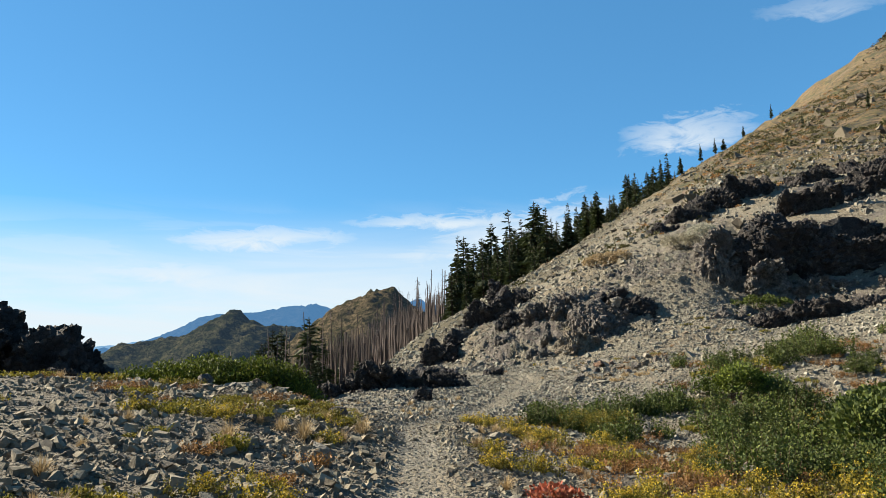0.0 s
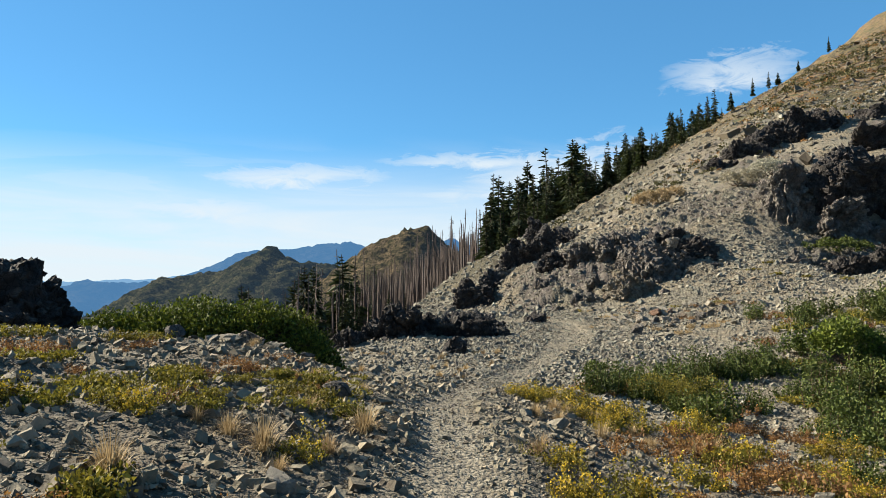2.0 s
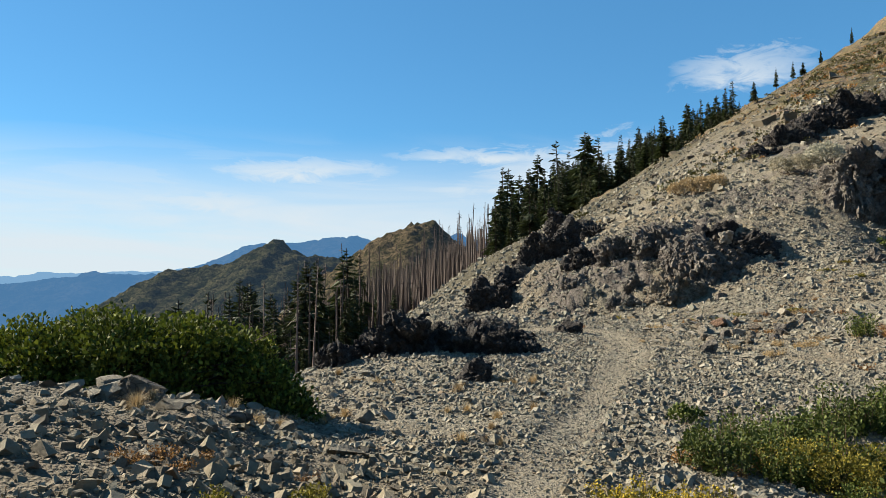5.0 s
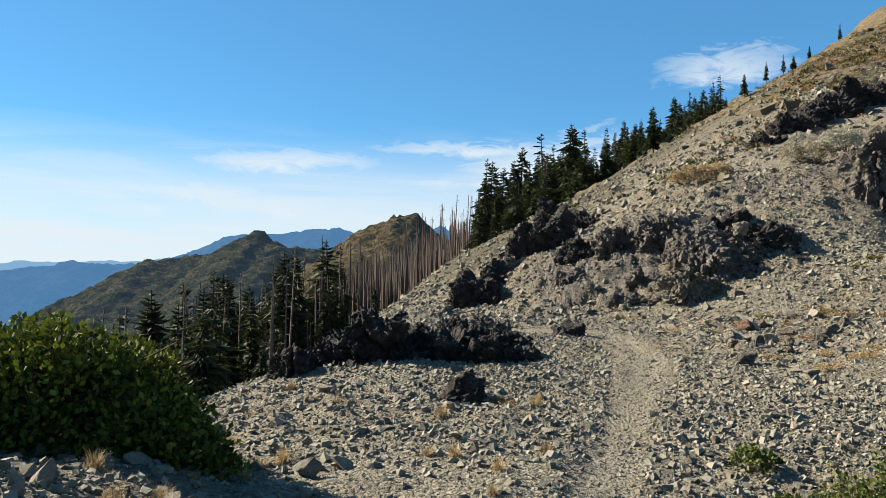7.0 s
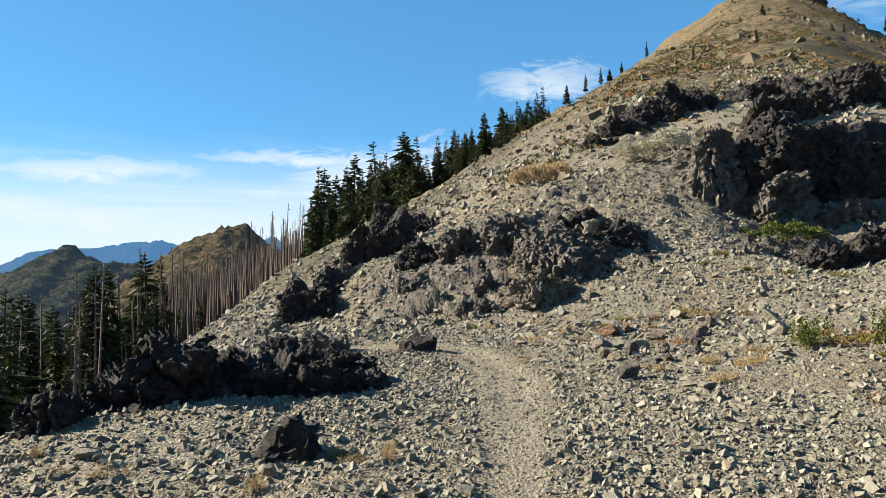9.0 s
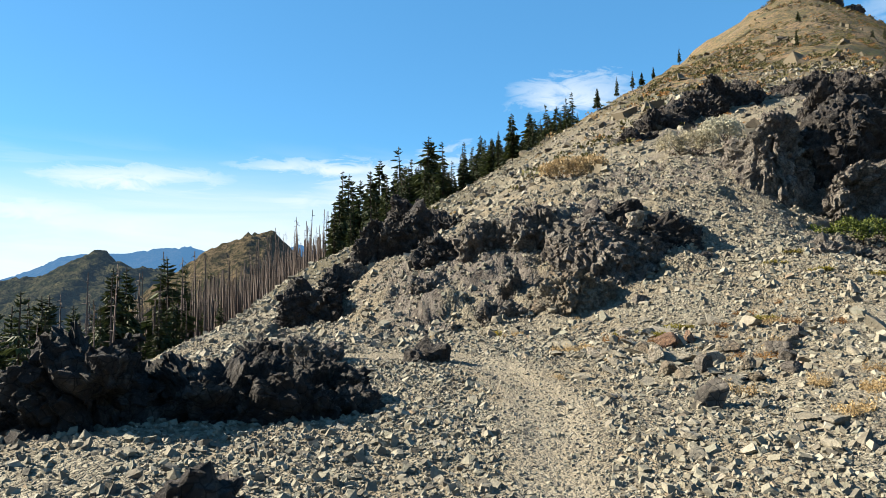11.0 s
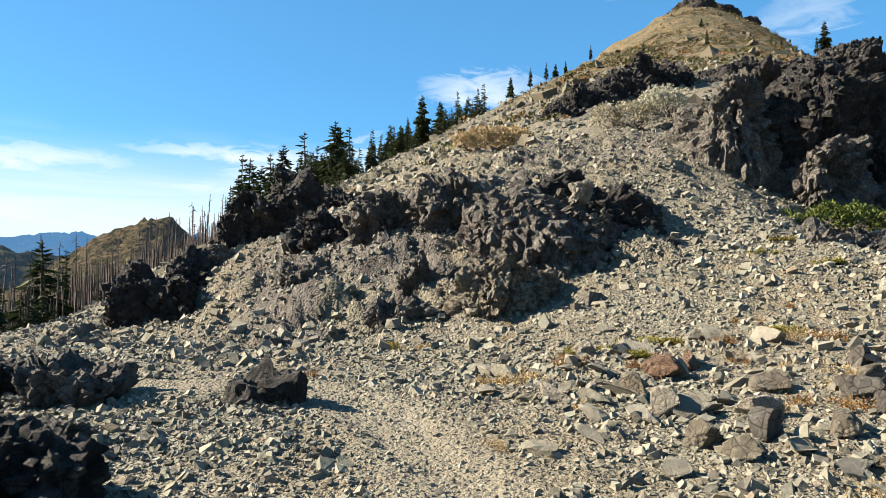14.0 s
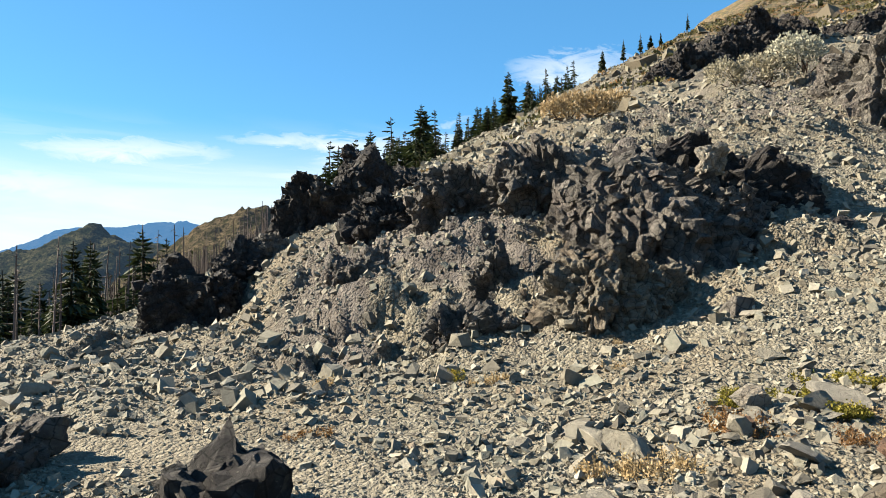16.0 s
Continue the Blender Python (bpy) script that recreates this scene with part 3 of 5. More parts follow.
# ---- rock masses ----
_bm = bmesh.new()
bmesh.ops.create_icosphere(_bm, subdivisions=6, radius=1.0)
ICO_V = np.array([v.co[:] for v in _bm.verts])
ICO_F = np.array([[v.index for v in f.verts] for f in _bm.faces])
_bm.free()
_bm = bmesh.new()
bmesh.ops.create_icosphere(_bm, subdivisions=5, radius=1.0)
ICO5_V = np.array([v.co[:] for v in _bm.verts])
ICO5_F = np.array([[v.index for v in f.verts] for f in _bm.faces])
_bm.free()
_bm = bmesh.new()
bmesh.ops.create_icosphere(_bm, subdivisions=4, radius=1.0)
ICO4_V = np.array([v.co[:] for v in _bm.verts])
ICO4_F = np.array([[v.index for v in f.verts] for f in _bm.faces])
_bm.free()


def crag_mesh(name, rx, ry, rz, mat, seed, block=1.1, jag=0.52, fine=0.06, square=0.7, big=True, lean=(0, 0)):
    """A craggy mass: a blunt ellipsoid broken into blocks along joints."""
    v, f = ((ICO_V, ICO_F) if rx < 4 else (ICO5_V, ICO5_F)) if big else (ICO4_V, ICO4_F)
    p = np.sign(v) * np.abs(v) ** square
    p = p / np.maximum(np.abs(p).max(1), 0.6)[:, None] ** 0.2
    p[:, 2] *= 1.0 + 0.25 * value_noise(p[:, 0] * 1.7, p[:, 1] * 1.7, None, seed + 30)
    p = p * (rx, ry, rz)
    p[:, 0] += lean[0] * p[:, 2]
    p[:, 1] += lean[1] * p[:, 2]
    n = v / np.array((rx, ry, rz))
    n = n / np.linalg.norm(n, axis=1)[:, None]
    size = min(rx, ry, rz)
    low = np.stack([value_noise(*(p * 0.9 / size).T, seed + s) for s in (1, 2, 3)], 1)
    p = p + low * size * 0.33
    warp = p + 0.25 / block * np.stack([value_noise(*(p * block * 1.3).T, seed + s) for s in (5, 6, 7)], 1)
    f1, f2, num = cells(warp * (1, 1, 0.65), block, seed)
    g1, g2, num2 = cells(warp * (1, 1, 0.8), block * 2.7, seed + 20)
    off = jag * size * (num - 0.5) + 0.40 * jag * size * (num2 - 0.5)
    off = off - 0.30 * jag * size * (1 - sstep(f2 - f1, 0.0, 0.16)) - 0.12 * jag * size * (1 - sstep(g2 - g1, 0.0, 0.2))
    off = off + fine * (np.abs(value_noise(*(p * 7).T, seed + 9)) + 0.5 * value_noise(*(p * 17).T, seed + 10))
    off = off + 0.30 * facets(warp, block * 1.8, seed + 40) + 0.55 * facets(p, block * 5.0, seed + 50)
    p = p + n * off[:, None]
    return mesh_of(name, p, f, mat, False)


OUTCROPS = []


def outcrop(x, y, top, rx, ry, rz, mat, seed, label, name="rock_outcrop", rz_turn=0.0, **kw):
    """A rock mass whose top reaches the given height; its foot is in the ground."""
    me = crag_mesh(name, rx, ry, rz, mat, seed, **kw)
    ob = thing(name, me, label, "rock outcrop" if name == "rock_outcrop" else "rock", at=pose(x, y, top - float(np.percentile([v.co.z for v in me.vertices], 97.5)), 0, 0, rz_turn))
    OUTCROPS.append((ob, mat, min(rx, ry, rz), seed))
    return ob


DARK_LABEL = "jagged dark volcanic rock outcrop on the scree"
# by the saddle's edge
outcrop(-2.1, 31.2, 0.55, 0.62, 0.6, 0.75, M_DARK, 101, "jagged black rock at the edge of the saddle", block=2.0)
outcrop(-1.05, 31.6, 0.27, 0.75, 0.6, 0.6, M_DARK, 102, "broken black rock beside a jagged one", block=2.2, lean=(0.3, 0))
outcrop(-0.3, 31.5, 0.04, 0.75, 0.5, 0.4, M_DARK, 103, "low black rock at the edge of the saddle", block=2.4)
outcrop(0.3, 33.0, 0.10, 0.5, 0.45, 0.4, M_DARK, 104, "small dark rock on the gravel", block=2.4)
outcrop(-2.8, 31.5, 0.05, 0.55, 0.6, 0.5, M_DARK, 105, "low black rock at the edge of the saddle", block=2.4)
outcrop(-3.7, 30.9, -0.10, 0.45, 0.5, 0.4, M_DARK, 106, "small dark rock at the saddle's edge", block=2.6)
outcrop(0.5, 31.9, -0.12, 0.4, 0.3, 0.25, M_DARK, 109, "small dark rock on the gravel", block=3.0)
outcrop(-0.62, 28.05, -0.10, 0.26, 0.22, 0.32, M_DARK, 107, "dark pointed rock with a sharp shadow", "boulder", block=3.5, big=False, lean=(0.5, 0))
outcrop(1.98, 35.35, 0.12, 0.33, 0.28, 0.34, M_DARK, 108, "dark weathered boulder beside the path", "boulder", block=3.0, big=False)
# black buttresses up the edge
outcrop(-0.15, 47.4, 0.98, 0.95, 0.9, 1.9, M_DARK, 111, "black monolith standing out of the scree", block=1.6, jag=0.3, lean=(0.1, -0.12), square=0.6)
outcrop(0.75, 48.6, 1.55, 0.65, 0.8, 1.5, M_DARK, 112, "black rock pillar on the slope", block=1.8, jag=0.35)
outcrop(1.55, 49.2, 1.75, 0.6, 0.8, 1.4, M_GREY, 117, "grey weathered rock pillar below the buttress", block=1.8, jag=0.35)
outcrop(2.9, 50.6, 3.55, 1.75, 1.5, 2.6, M_DARK, 113, "large black domed buttress on the ridge", block=1.3, jag=0.22, lean=(0, -0.15), square=0.75)
outcrop(4.4, 51.6, 2.95, 1.3, 1.2, 1.5, M_DARK, 114, "black buttress on the ridge", block=1.5, jag=0.35)
outcrop(4.35, 56.0, 4.85, 0.75, 1.1, 2.0, M_DARK, 115, "black pointed rock fin on the ridge", block=1.3, jag=0.35, lean=(-0.3, 0))
outcrop(6.3, 55.6, 4.2, 1.5, 1.2, 1.5, M_DARK, 116, "black broken rock on the ridge", block=1.4, jag=0.4)
# the middle outcrop over the path
outcrop(7.5, 41.6, 2.6, 1.8, 1.4, 1.5, M_GREY, 121, "broad dark outcrop with an overhanging shaded side", block=1.9, jag=0.2, fine=0.08, lean=(0.3, 0.15), square=0.8)
# shade of the outcrop's right side put into the colour: dark rock beside grey
outcrop(8.8, 41.9, 2.75, 0.95, 1.3, 1.4, M_DARK, 126, "side of the outcrop in darker rock colour for its shade", block=1.9, jag=0.25, fine=0.08, lean=(0.25, -0.1), square=0.7)
outcrop(7.0, 43.4, 3.15, 1.5, 1.1, 1.1, M_GREY, 122, DARK_LABEL, block=2.2, jag=0.3, fine=0.09)
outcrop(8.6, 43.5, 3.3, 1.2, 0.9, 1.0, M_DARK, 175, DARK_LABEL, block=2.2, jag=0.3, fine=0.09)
outcrop(5.4, 44.1, 2.85, 1.2, 0.9, 0.9, M_GREY, 123, DARK_LABEL, block=2.2, jag=0.45, fine=0.09)
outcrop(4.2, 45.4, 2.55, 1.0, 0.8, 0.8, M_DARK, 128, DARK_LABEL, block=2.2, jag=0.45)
outcrop(3.4, 43.4, 1.25, 0.8, 0.6, 0.5, M_GREY, 129, "low grey ledge in the scree", block=2.5, jag=0.5)
outcrop(5.5, 41.2, 1.35, 0.9, 0.6, 0.6, M_GREY, 124, "low grey ledge in the scree", block=2.5, jag=0.5)
outcrop(6.1, 39.7, 1.30, 0.75, 0.6, 0.7, M_TAN, 127, "weathered tan rock face below the outcrop", block=2.6, jag=0.4)
outcrop(4.5, 40.1, 0.62, 0.6, 0.4, 0.35, M_GREY, 130, "low grey ledge in the scree", block=3.0, jag=0.5)
outcrop(8.15, 40.85, 2.93, 0.2, 0.17, 0.2, M_PALE, 125, "pale block perched on the dark outcrop", "boulder", block=4.0, big=False)
outcrop(0.1, 36.4, 0.12, 0.55, 0.5, 0.45, M_GREY, 171, "dark low rock below the path", block=2.4)
outcrop(-0.7, 36.9, 0.05, 0.5, 0.5, 0.4, M_DARK, 172, "dark low rock below the path", block=2.4)
outcrop(-1.0, 34.4, -0.05, 0.55, 0.4, 0.4, M_GREY, 173, "low broken rock beside the gravel", block=2.4)
outcrop(0.2, 34.6, -0.12, 0.4, 0.3, 0.3, M_GREY, 174, "low broken rock beside the gravel", block=2.8)
# cliffs above
outcrop(14.6, 44.9, 6.25, 1.1, 1.4, 2.3, M_GREY, 132, "grey weathered cliff end with pale streaks", block=1.7, jag=0.3, fine=0.1)
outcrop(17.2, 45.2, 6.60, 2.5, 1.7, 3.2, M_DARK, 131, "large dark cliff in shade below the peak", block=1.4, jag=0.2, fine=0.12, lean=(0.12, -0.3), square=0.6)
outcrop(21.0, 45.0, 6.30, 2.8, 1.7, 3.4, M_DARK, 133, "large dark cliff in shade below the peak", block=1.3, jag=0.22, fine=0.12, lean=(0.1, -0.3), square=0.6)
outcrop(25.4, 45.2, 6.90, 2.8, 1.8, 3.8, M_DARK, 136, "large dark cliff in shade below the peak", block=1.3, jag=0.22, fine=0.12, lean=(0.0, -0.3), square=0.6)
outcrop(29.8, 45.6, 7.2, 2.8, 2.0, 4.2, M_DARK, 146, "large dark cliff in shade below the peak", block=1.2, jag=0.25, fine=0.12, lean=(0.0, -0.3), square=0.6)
outcrop(16.0, 43.2, 4.5, 1.1, 0.9, 1.2, M_GREY, 134, DARK_LABEL, block=1.9, jag=0.45)
outcrop(18.6, 42.6, 3.5, 1.8, 1.0, 1.1, M_GREY, 135, DARK_LABEL, block=1.7, jag=0.4)
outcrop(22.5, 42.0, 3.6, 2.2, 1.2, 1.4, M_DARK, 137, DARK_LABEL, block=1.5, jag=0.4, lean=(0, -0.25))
# two rocks whose dark colour also fills in the shade under the cliff
outcrop(20.5, 39.8, 2.6, 2.2, 1.2, 1.5, M_DARK, 144, "dark rock below the cliff, added partly for the shade there", block=1.5, jag=0.35, lean=(0, -0.3))
outcrop(25.0, 40.5, 4.4, 2.6, 1.5, 2.2, M_DARK, 145, "dark rock below the cliff, added partly for the shade there", block=1.3, jag=0.35, lean=(0, -0.3))
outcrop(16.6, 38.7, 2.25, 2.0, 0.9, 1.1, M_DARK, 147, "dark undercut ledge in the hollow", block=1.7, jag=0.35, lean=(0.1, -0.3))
outcrop(12.6, 39.6, 1.9, 1.3, 0.8, 0.8, M_GREY, 138, "low grey ledge in the scree", block=2.2)
outcrop(14.4, 38.9, 1.9, 1.2, 0.8, 0.9, M_DARK, 139, "low dark ledge in the scree", block=2.0, lean=(0.1, -0.25))
# the rock band of the shoulder
for x, y, top, rx, rz_, sd_ in ((23.2, 63.0, 12.75, 1.5, 2.2, 141), (21.3, 62.2, 11.75, 1.5, 1.9, 142), (19.6, 61.2, 10.85, 1.5, 1.8, 143), (17.9, 60.0, 9.95, 1.3, 1.6, 148), (16.0, 58.3, 8.6, 1.2, 1.5, 149)):
    outcrop(x, y, top, rx, 1.3, rz_, M_DARK, sd_, "dark crag in the rock band of the shoulder", block=1.4, jag=0.32, fine=0.1, lean=(0.1, -0.2))
# wall added right of the crag to make the dark swath of shade there
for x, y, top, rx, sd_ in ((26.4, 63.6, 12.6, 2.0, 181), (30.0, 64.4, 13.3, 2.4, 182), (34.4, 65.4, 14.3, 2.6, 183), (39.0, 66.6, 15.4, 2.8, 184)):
    outcrop(x, y, top, rx, 1.5, 2.4, M_DARK, sd_, "dark rock wall added for the shade on the shoulder", block=1.2, jag=0.3, fine=0.1, lean=(0.1, -0.3))
# dark masses added where the slope only lies in cast shadow
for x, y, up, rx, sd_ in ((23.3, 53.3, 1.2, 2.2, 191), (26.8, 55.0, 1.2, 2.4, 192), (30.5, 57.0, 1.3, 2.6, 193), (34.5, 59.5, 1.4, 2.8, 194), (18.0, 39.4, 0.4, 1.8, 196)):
    outcrop(x, y, spot(x, y) + up, rx, 1.5, up + 1.2, M_DARK, sd_, "added dark rock standing in for shadow in the slope's hollow", block=1.3, jag=0.3, fine=0.1, lean=(0.1, -0.3))
outcrop(-7.9, 22.2, 1.51, 1.0, 0.9, 1.2, M_DARK, 151, "black jagged rock past the brush", block=1.5)
outcrop(-9.7, 22.5, 2.03, 0.8, 0.9, 1.6, M_DARK, 153, "black pointed rock past the brush", block=1.4)
# the peak's own crown of rock
for x, y, up, r, sd_ in ((226, 342, 2.2, 9, 161), (238, 342, 2.2, 11, 162), (250, 339, 3.0, 10, 163), (233, 332, 2.0, 8, 164), (260, 336, 3.2, 8, 165), (219, 328, 1.5, 6, 166), (244, 328, 2.0, 6, 167), (270, 334, 3.0, 7, 168)):
    outcrop(x, y, spot(x, y) + up, r, r * 0.7, r * 0.55, M_DARK, sd_, "rough brown rock crown of the peak", block=0.28, jag=0.4, fine=0.4)

# ---- loose stones ----
rng = np.random.default_rng(7)
_bm = bmesh.new()
bmesh.ops.create_icosphere(_bm, subdivisions=2, radius=1.0)
I1V = np.array([v.co[:] for v in _bm.verts])
I1F = np.array([[v.index for v in f.verts] for f in _bm.faces])
_bm.free()


def chip(v, cuts, depth=0.62):
    """A stone shape: a ball cut by random planes, so that it has flat faces and sharp edges."""
    p = v * rng.uniform(0.85, 1.15, (len(v), 1))
    for _ in range(cuts):
        n = rng.normal(size=3)
        n /= np.linalg.norm(n)
        over = p @ n - rng.uniform(depth - 0.2, depth + 0.1)
        p = p - np.clip(over, 0, None)[:, None] * n
    return p * (1.0, rng.uniform(0.6, 0.95), rng.uniform(0.35, 0.75))


CUBE_V = np.array([(a, b, c) for c in (-1, 1) for b in (-1, 1) for a in (-1, 1)], float)
CUBE_F = np.array([(0, 2, 3, 1), (4, 5, 7, 6), (0, 1, 5, 4), (2, 6, 7, 3), (0, 4, 6, 2), (1, 3, 7, 5)])


def shard():
    """A broken stone with six crooked faces: a block, a wedge or a splinter."""
    p = CUBE_V * rng.uniform(0.45, 1.05, (8, 3))
    top = CUBE_V[:, 2] > 0
    p[top, :2] *= rng.uniform(0.6, 1.05, 2)
    p[top, :2] += rng.normal(0, 0.22, 2)
    return p * (0.95, rng.uniform(0.5, 0.95), rng.uniform(0.35, 0.85))


def turn_matrices(n, tilt):
    """n random turns: any way round, tilted a little."""
    a = rng.uniform(0, 2 * math.pi, n)
    b = rng.normal(0, tilt, n)
    c = rng.normal(0, tilt, n)
    ca, sa, cb, sb, cc, sc = np.cos(a), np.sin(a), np.cos(b), np.sin(b), np.cos(c), np.sin(c)
    o, i = np.zeros(n), np.ones(n)
    rz = np.array([[ca, -sa, o], [sa, ca, o], [o, o, i]])
    rx = np.array([[i, o, o], [o, cb, -sb], [o, sb, cb]])
    ry = np.array([[cc, o, sc], [o, i, o], [-sc, o, cc]])
    return np.einsum("ijn,jkn,kln->nil", rz, rx, ry)


def scatter(name, xs, ys, sizes, label, sink=0.15, tilt=0.55, mat=None):
    """Many stones in one mesh of kind stuff."""
    protos = [shard() for _ in range(40)]
    n = len(xs)
    pick = rng.integers(0, len(protos), n)
    base = np.stack(protos)[pick]
    rot = turn_matrices(n, tilt)
    p = np.einsum("nij,nvj->nvi", rot, base) * sizes[:, None, None]
    z = height(xs, ys) + sizes * (0.28 - sink)
    p = p + np.stack([xs, ys, z], 1)[:, None, :]
    f = (CUBE_F[None] + (np.arange(n) * 8)[:, None, None]).reshape(-1, 4)
    return thing(name, mesh_of(name, p.reshape(-1, 3), f, mat or M_STONES), label, "stones", kind="stuff")


def zone(n, x0, x1, y0, y1, s0, s1, clear=0.23, patch=0.0, keep=None):
    """Places and sizes of stones over a rectangle, off the path, small ones most."""
    x, y = rng.uniform(x0, x1, n), rng.uniform(y0, y1, n)
    s = s0 * (s1 / s0) ** (rng.uniform(0, 1, n) ** 2.3)
    d = trail_distance(x, y)
    d = d - 0.28 * sstep(y, 26, 31) * (1 - sstep(y, 36.2, 37.5))
    ok = (d > clear + s) | ((s < 0.028) & (rng.uniform(0, 1, n) < 0.35)) | (rng.uniform(0, 1, n) < 0.04)
    if patch:
        ok &= fbm(x * 0.55, y * 0.55, 3, 201) > rng.normal(-patch, 0.35, n)
    if keep is not None:
        ok &= keep(x, y)
    return x[ok], y[ok], s[ok]


def gather(*sets):
    return [np.concatenate(c) for c in zip(*sets)]


inside = lambda x, y: x > np.interp(y, (8, 18, 22, 26, 31, 36, 44), (-9, -8, -6.5, -5.6, -5.2, -4.2, -3.6))
scatter("scree", *gather(zone(15000, -6.5, 7.5, 7.5, 22, 0.014, 0.075, patch=0.5, keep=inside), zone(5500, -6.0, -0.4, 9, 20, 0.018, 0.085, patch=0.8), zone(12000, -2.6, 1.8, 8, 23, 0.010, 0.045)),
        "dark grey angular stones strewn among low plants", mat=M_STONES_DARK)
scatter("scree", *gather(
    zone(36000, -5.5, 9, 21, 36.5, 0.014, 0.075, patch=0.6, keep=inside), zone(16000, -1.5, 5.5, 25, 36, 0.012, 0.05),
    zone(9000, -1.0, 0.8, 8, 24, 0.006, 0.020, clear=-0.3), zone(14000, 0.0, 3.8, 21, 36.5, 0.008, 0.028, clear=-0.3)),
    "grey and tan angular stones strewn over the saddle")
scatter("scree", *gather(
    zone(36000, -4.5, 16, 35.5, 50, 0.018, 0.066, clear=0.25), zone(900, -4.0, 12, 37.5, 50, 0.06, 0.16, clear=0.5),
    zone(4500, 3, 30, 46, 76, 0.04, 0.16), zone(2200, -8, 14, 50, 82, 0.06, 0.26), zone(4500, 10, 36, 26, 48, 0.03, 0.12), zone(3500, -14, 4, 38, 66, 0.04, 0.18)),
    "loose grey and tan scree on the steep slope", tilt=0.6)

# broken blocks that stick out of the nearer rock masses
CHIPS = {}
for ob, mat, size, seed in OUTCROPS:
    if size > 4 or ob.location.y > 54:
        continue
    co = np.array([v.co[:] for v in ob.data.vertices])
    high = co[co[:, 2] > -0.1 * size]
    for k in range(5):
        key = (mat.name, (seed + k) % 6)
        if key not in CHIPS:
            CHIPS[key] = mesh_of("rock_slab", chip(I1V, 10, 0.46), I1F, mat)
        p = high[int(rng.integers(0, len(high)))] * 0.93
        s = size * rng.uniform(0.16, 0.34)
        slab = part("rock_slab", CHIPS[key], ob)
        slab.matrix_local = pose(p[0], p[1], p[2], rng.normal(0, 30), rng.normal(0, 30), rng.uniform(0, 360)) @ Matrix.Diagonal((s * 1.3, s, s, 1))

# rubble that lies and sticks on the nearer rock masses
for ob, mat, size, seed in OUTCROPS:
    if size > 4 or size < 0.3 or ob.location.y > 68:
        continue
    co = np.array([v.co[:] for v in ob.data.vertices])
    nv = np.array([v.normal[:] for v in ob.data.vertices])
    ok = np.flatnonzero((co[:, 2] > -0.35 * size) & (nv[:, 2] > -0.2))
    n = int(np.clip(330 * size * size, 60, 950))
    pick = ok[rng.integers(0, len(ok), n)]
    sizes = 0.21 * size ** 0.5 * 0.18 ** rng.uniform(0.2, 1.0, n)
    base = np.stack([shard() for _ in range(24)])[rng.integers(0, 24, n)]
    p = np.einsum("nij,nvj->nvi", turn_matrices(n, 0.7), base) * sizes[:, None, None] + (co[pick] - nv[pick] * sizes[:, None] * 0.15)[:, None, :]
    f = (CUBE_F[None] + (np.arange(n) * 8)[:, None, None]).reshape(-1, 4)
    part("rubble", mesh_of("rubble", p.reshape(-1, 3), f, mat), ob, "broken pieces of the same rock", "stuff")

# single blocks one can tell apart
BLOCKS = []
for k in range(9):
    me = mesh_of("stone", chip(I1V, 10, 0.44), I1F, M_STONE)
    BLOCKS.append(me)


def block(x, y, s, k, label, mat=None, sink=0.2, name="stone", tilt=14):
    ob = new(name, BLOCKS[k % len(BLOCKS)])
    ob.matrix_world = pose(x, y, spot(x, y) + s * (0.42 - sink), rng.normal(0, tilt), rng.normal(0, tilt), rng.uniform(0, 360)) @ Matrix.Diagonal((s, s, s * rng.uniform(0.8, 1.25), 1))
    return tagged(ob, label, "stone", "loose stones on the saddle")


STONE_LABELS = ("angular grey stone lying on gravel", "tan broken stone lying on gravel", "sharp-edged stone among the scree", "flat slab of pale stone on the ground")
for n, (x0, x1, y0, y1, s0, s1) in ((85, (3.9, 9.5, 32.0, 36.2, 0.10, 0.34)), (24, (-5.5, -0.8, 9.5, 19.5, 0.06, 0.15)), (40, (-4.4, 1.2, 22.5, 31, 0.08, 0.20)),
                                    (30, (0.4, 3.6, 11.5, 19, 0.06, 0.16)), (40, (2.8, 7.5, 26, 33, 0.08, 0.22)), (40, (-1.5, 7.5, 36.8, 41, 0.10, 0.26)), (16, (-4.8, -1.6, 20.0, 22.3, 0.12, 0.32))):
    for i in range(n):
        x, y = rng.uniform(x0, x1), rng.uniform(y0, y1)
        s = s0 * (s1 / s0) ** (rng.uniform() ** 1.7)
        if trail_distance(np.array([x]), np.array([y]))[0] > 0.33 + s * 0.7:
            k = int(rng.integers(0, 9))
            block(x, y, s, k, STONE_LABELS[k % 4])


def boulder(x, y, s, mat, seed, label, flat=0.75):
    """A boulder split along a dozen planes, with a rough skin."""
    r = np.random.default_rng(seed)
    p = ICO4_V * (1 + 0.12 * value_noise(*(ICO4_V * 1.6 + seed).T, seed))[:, None]
    for _ in range(13):
        n = r.normal(size=3)
        n /= np.linalg.norm(n)
        over = p @ n - r.uniform(0.42, 0.8)
        p = p - np.clip(over, 0, None)[:, None] * n
    p = p * (1 + 0.05 * facets(p, 5.0, seed) * 5 + 0.025 * value_noise(*(p * 9).T, seed + 3))[:, None]
    p[:, 0] += 0.25 * r.normal() * p[:, 2]
    me = mesh_of("boulder", p * (1.0 * s, 0.85 * s, 1.0 * s * flat), ICO4_F, mat)
    return thing("boulder", me, label, "boulder", at=pose(x, y, spot(x, y) + s * flat * 0.42, 0, 0, seed * 37))


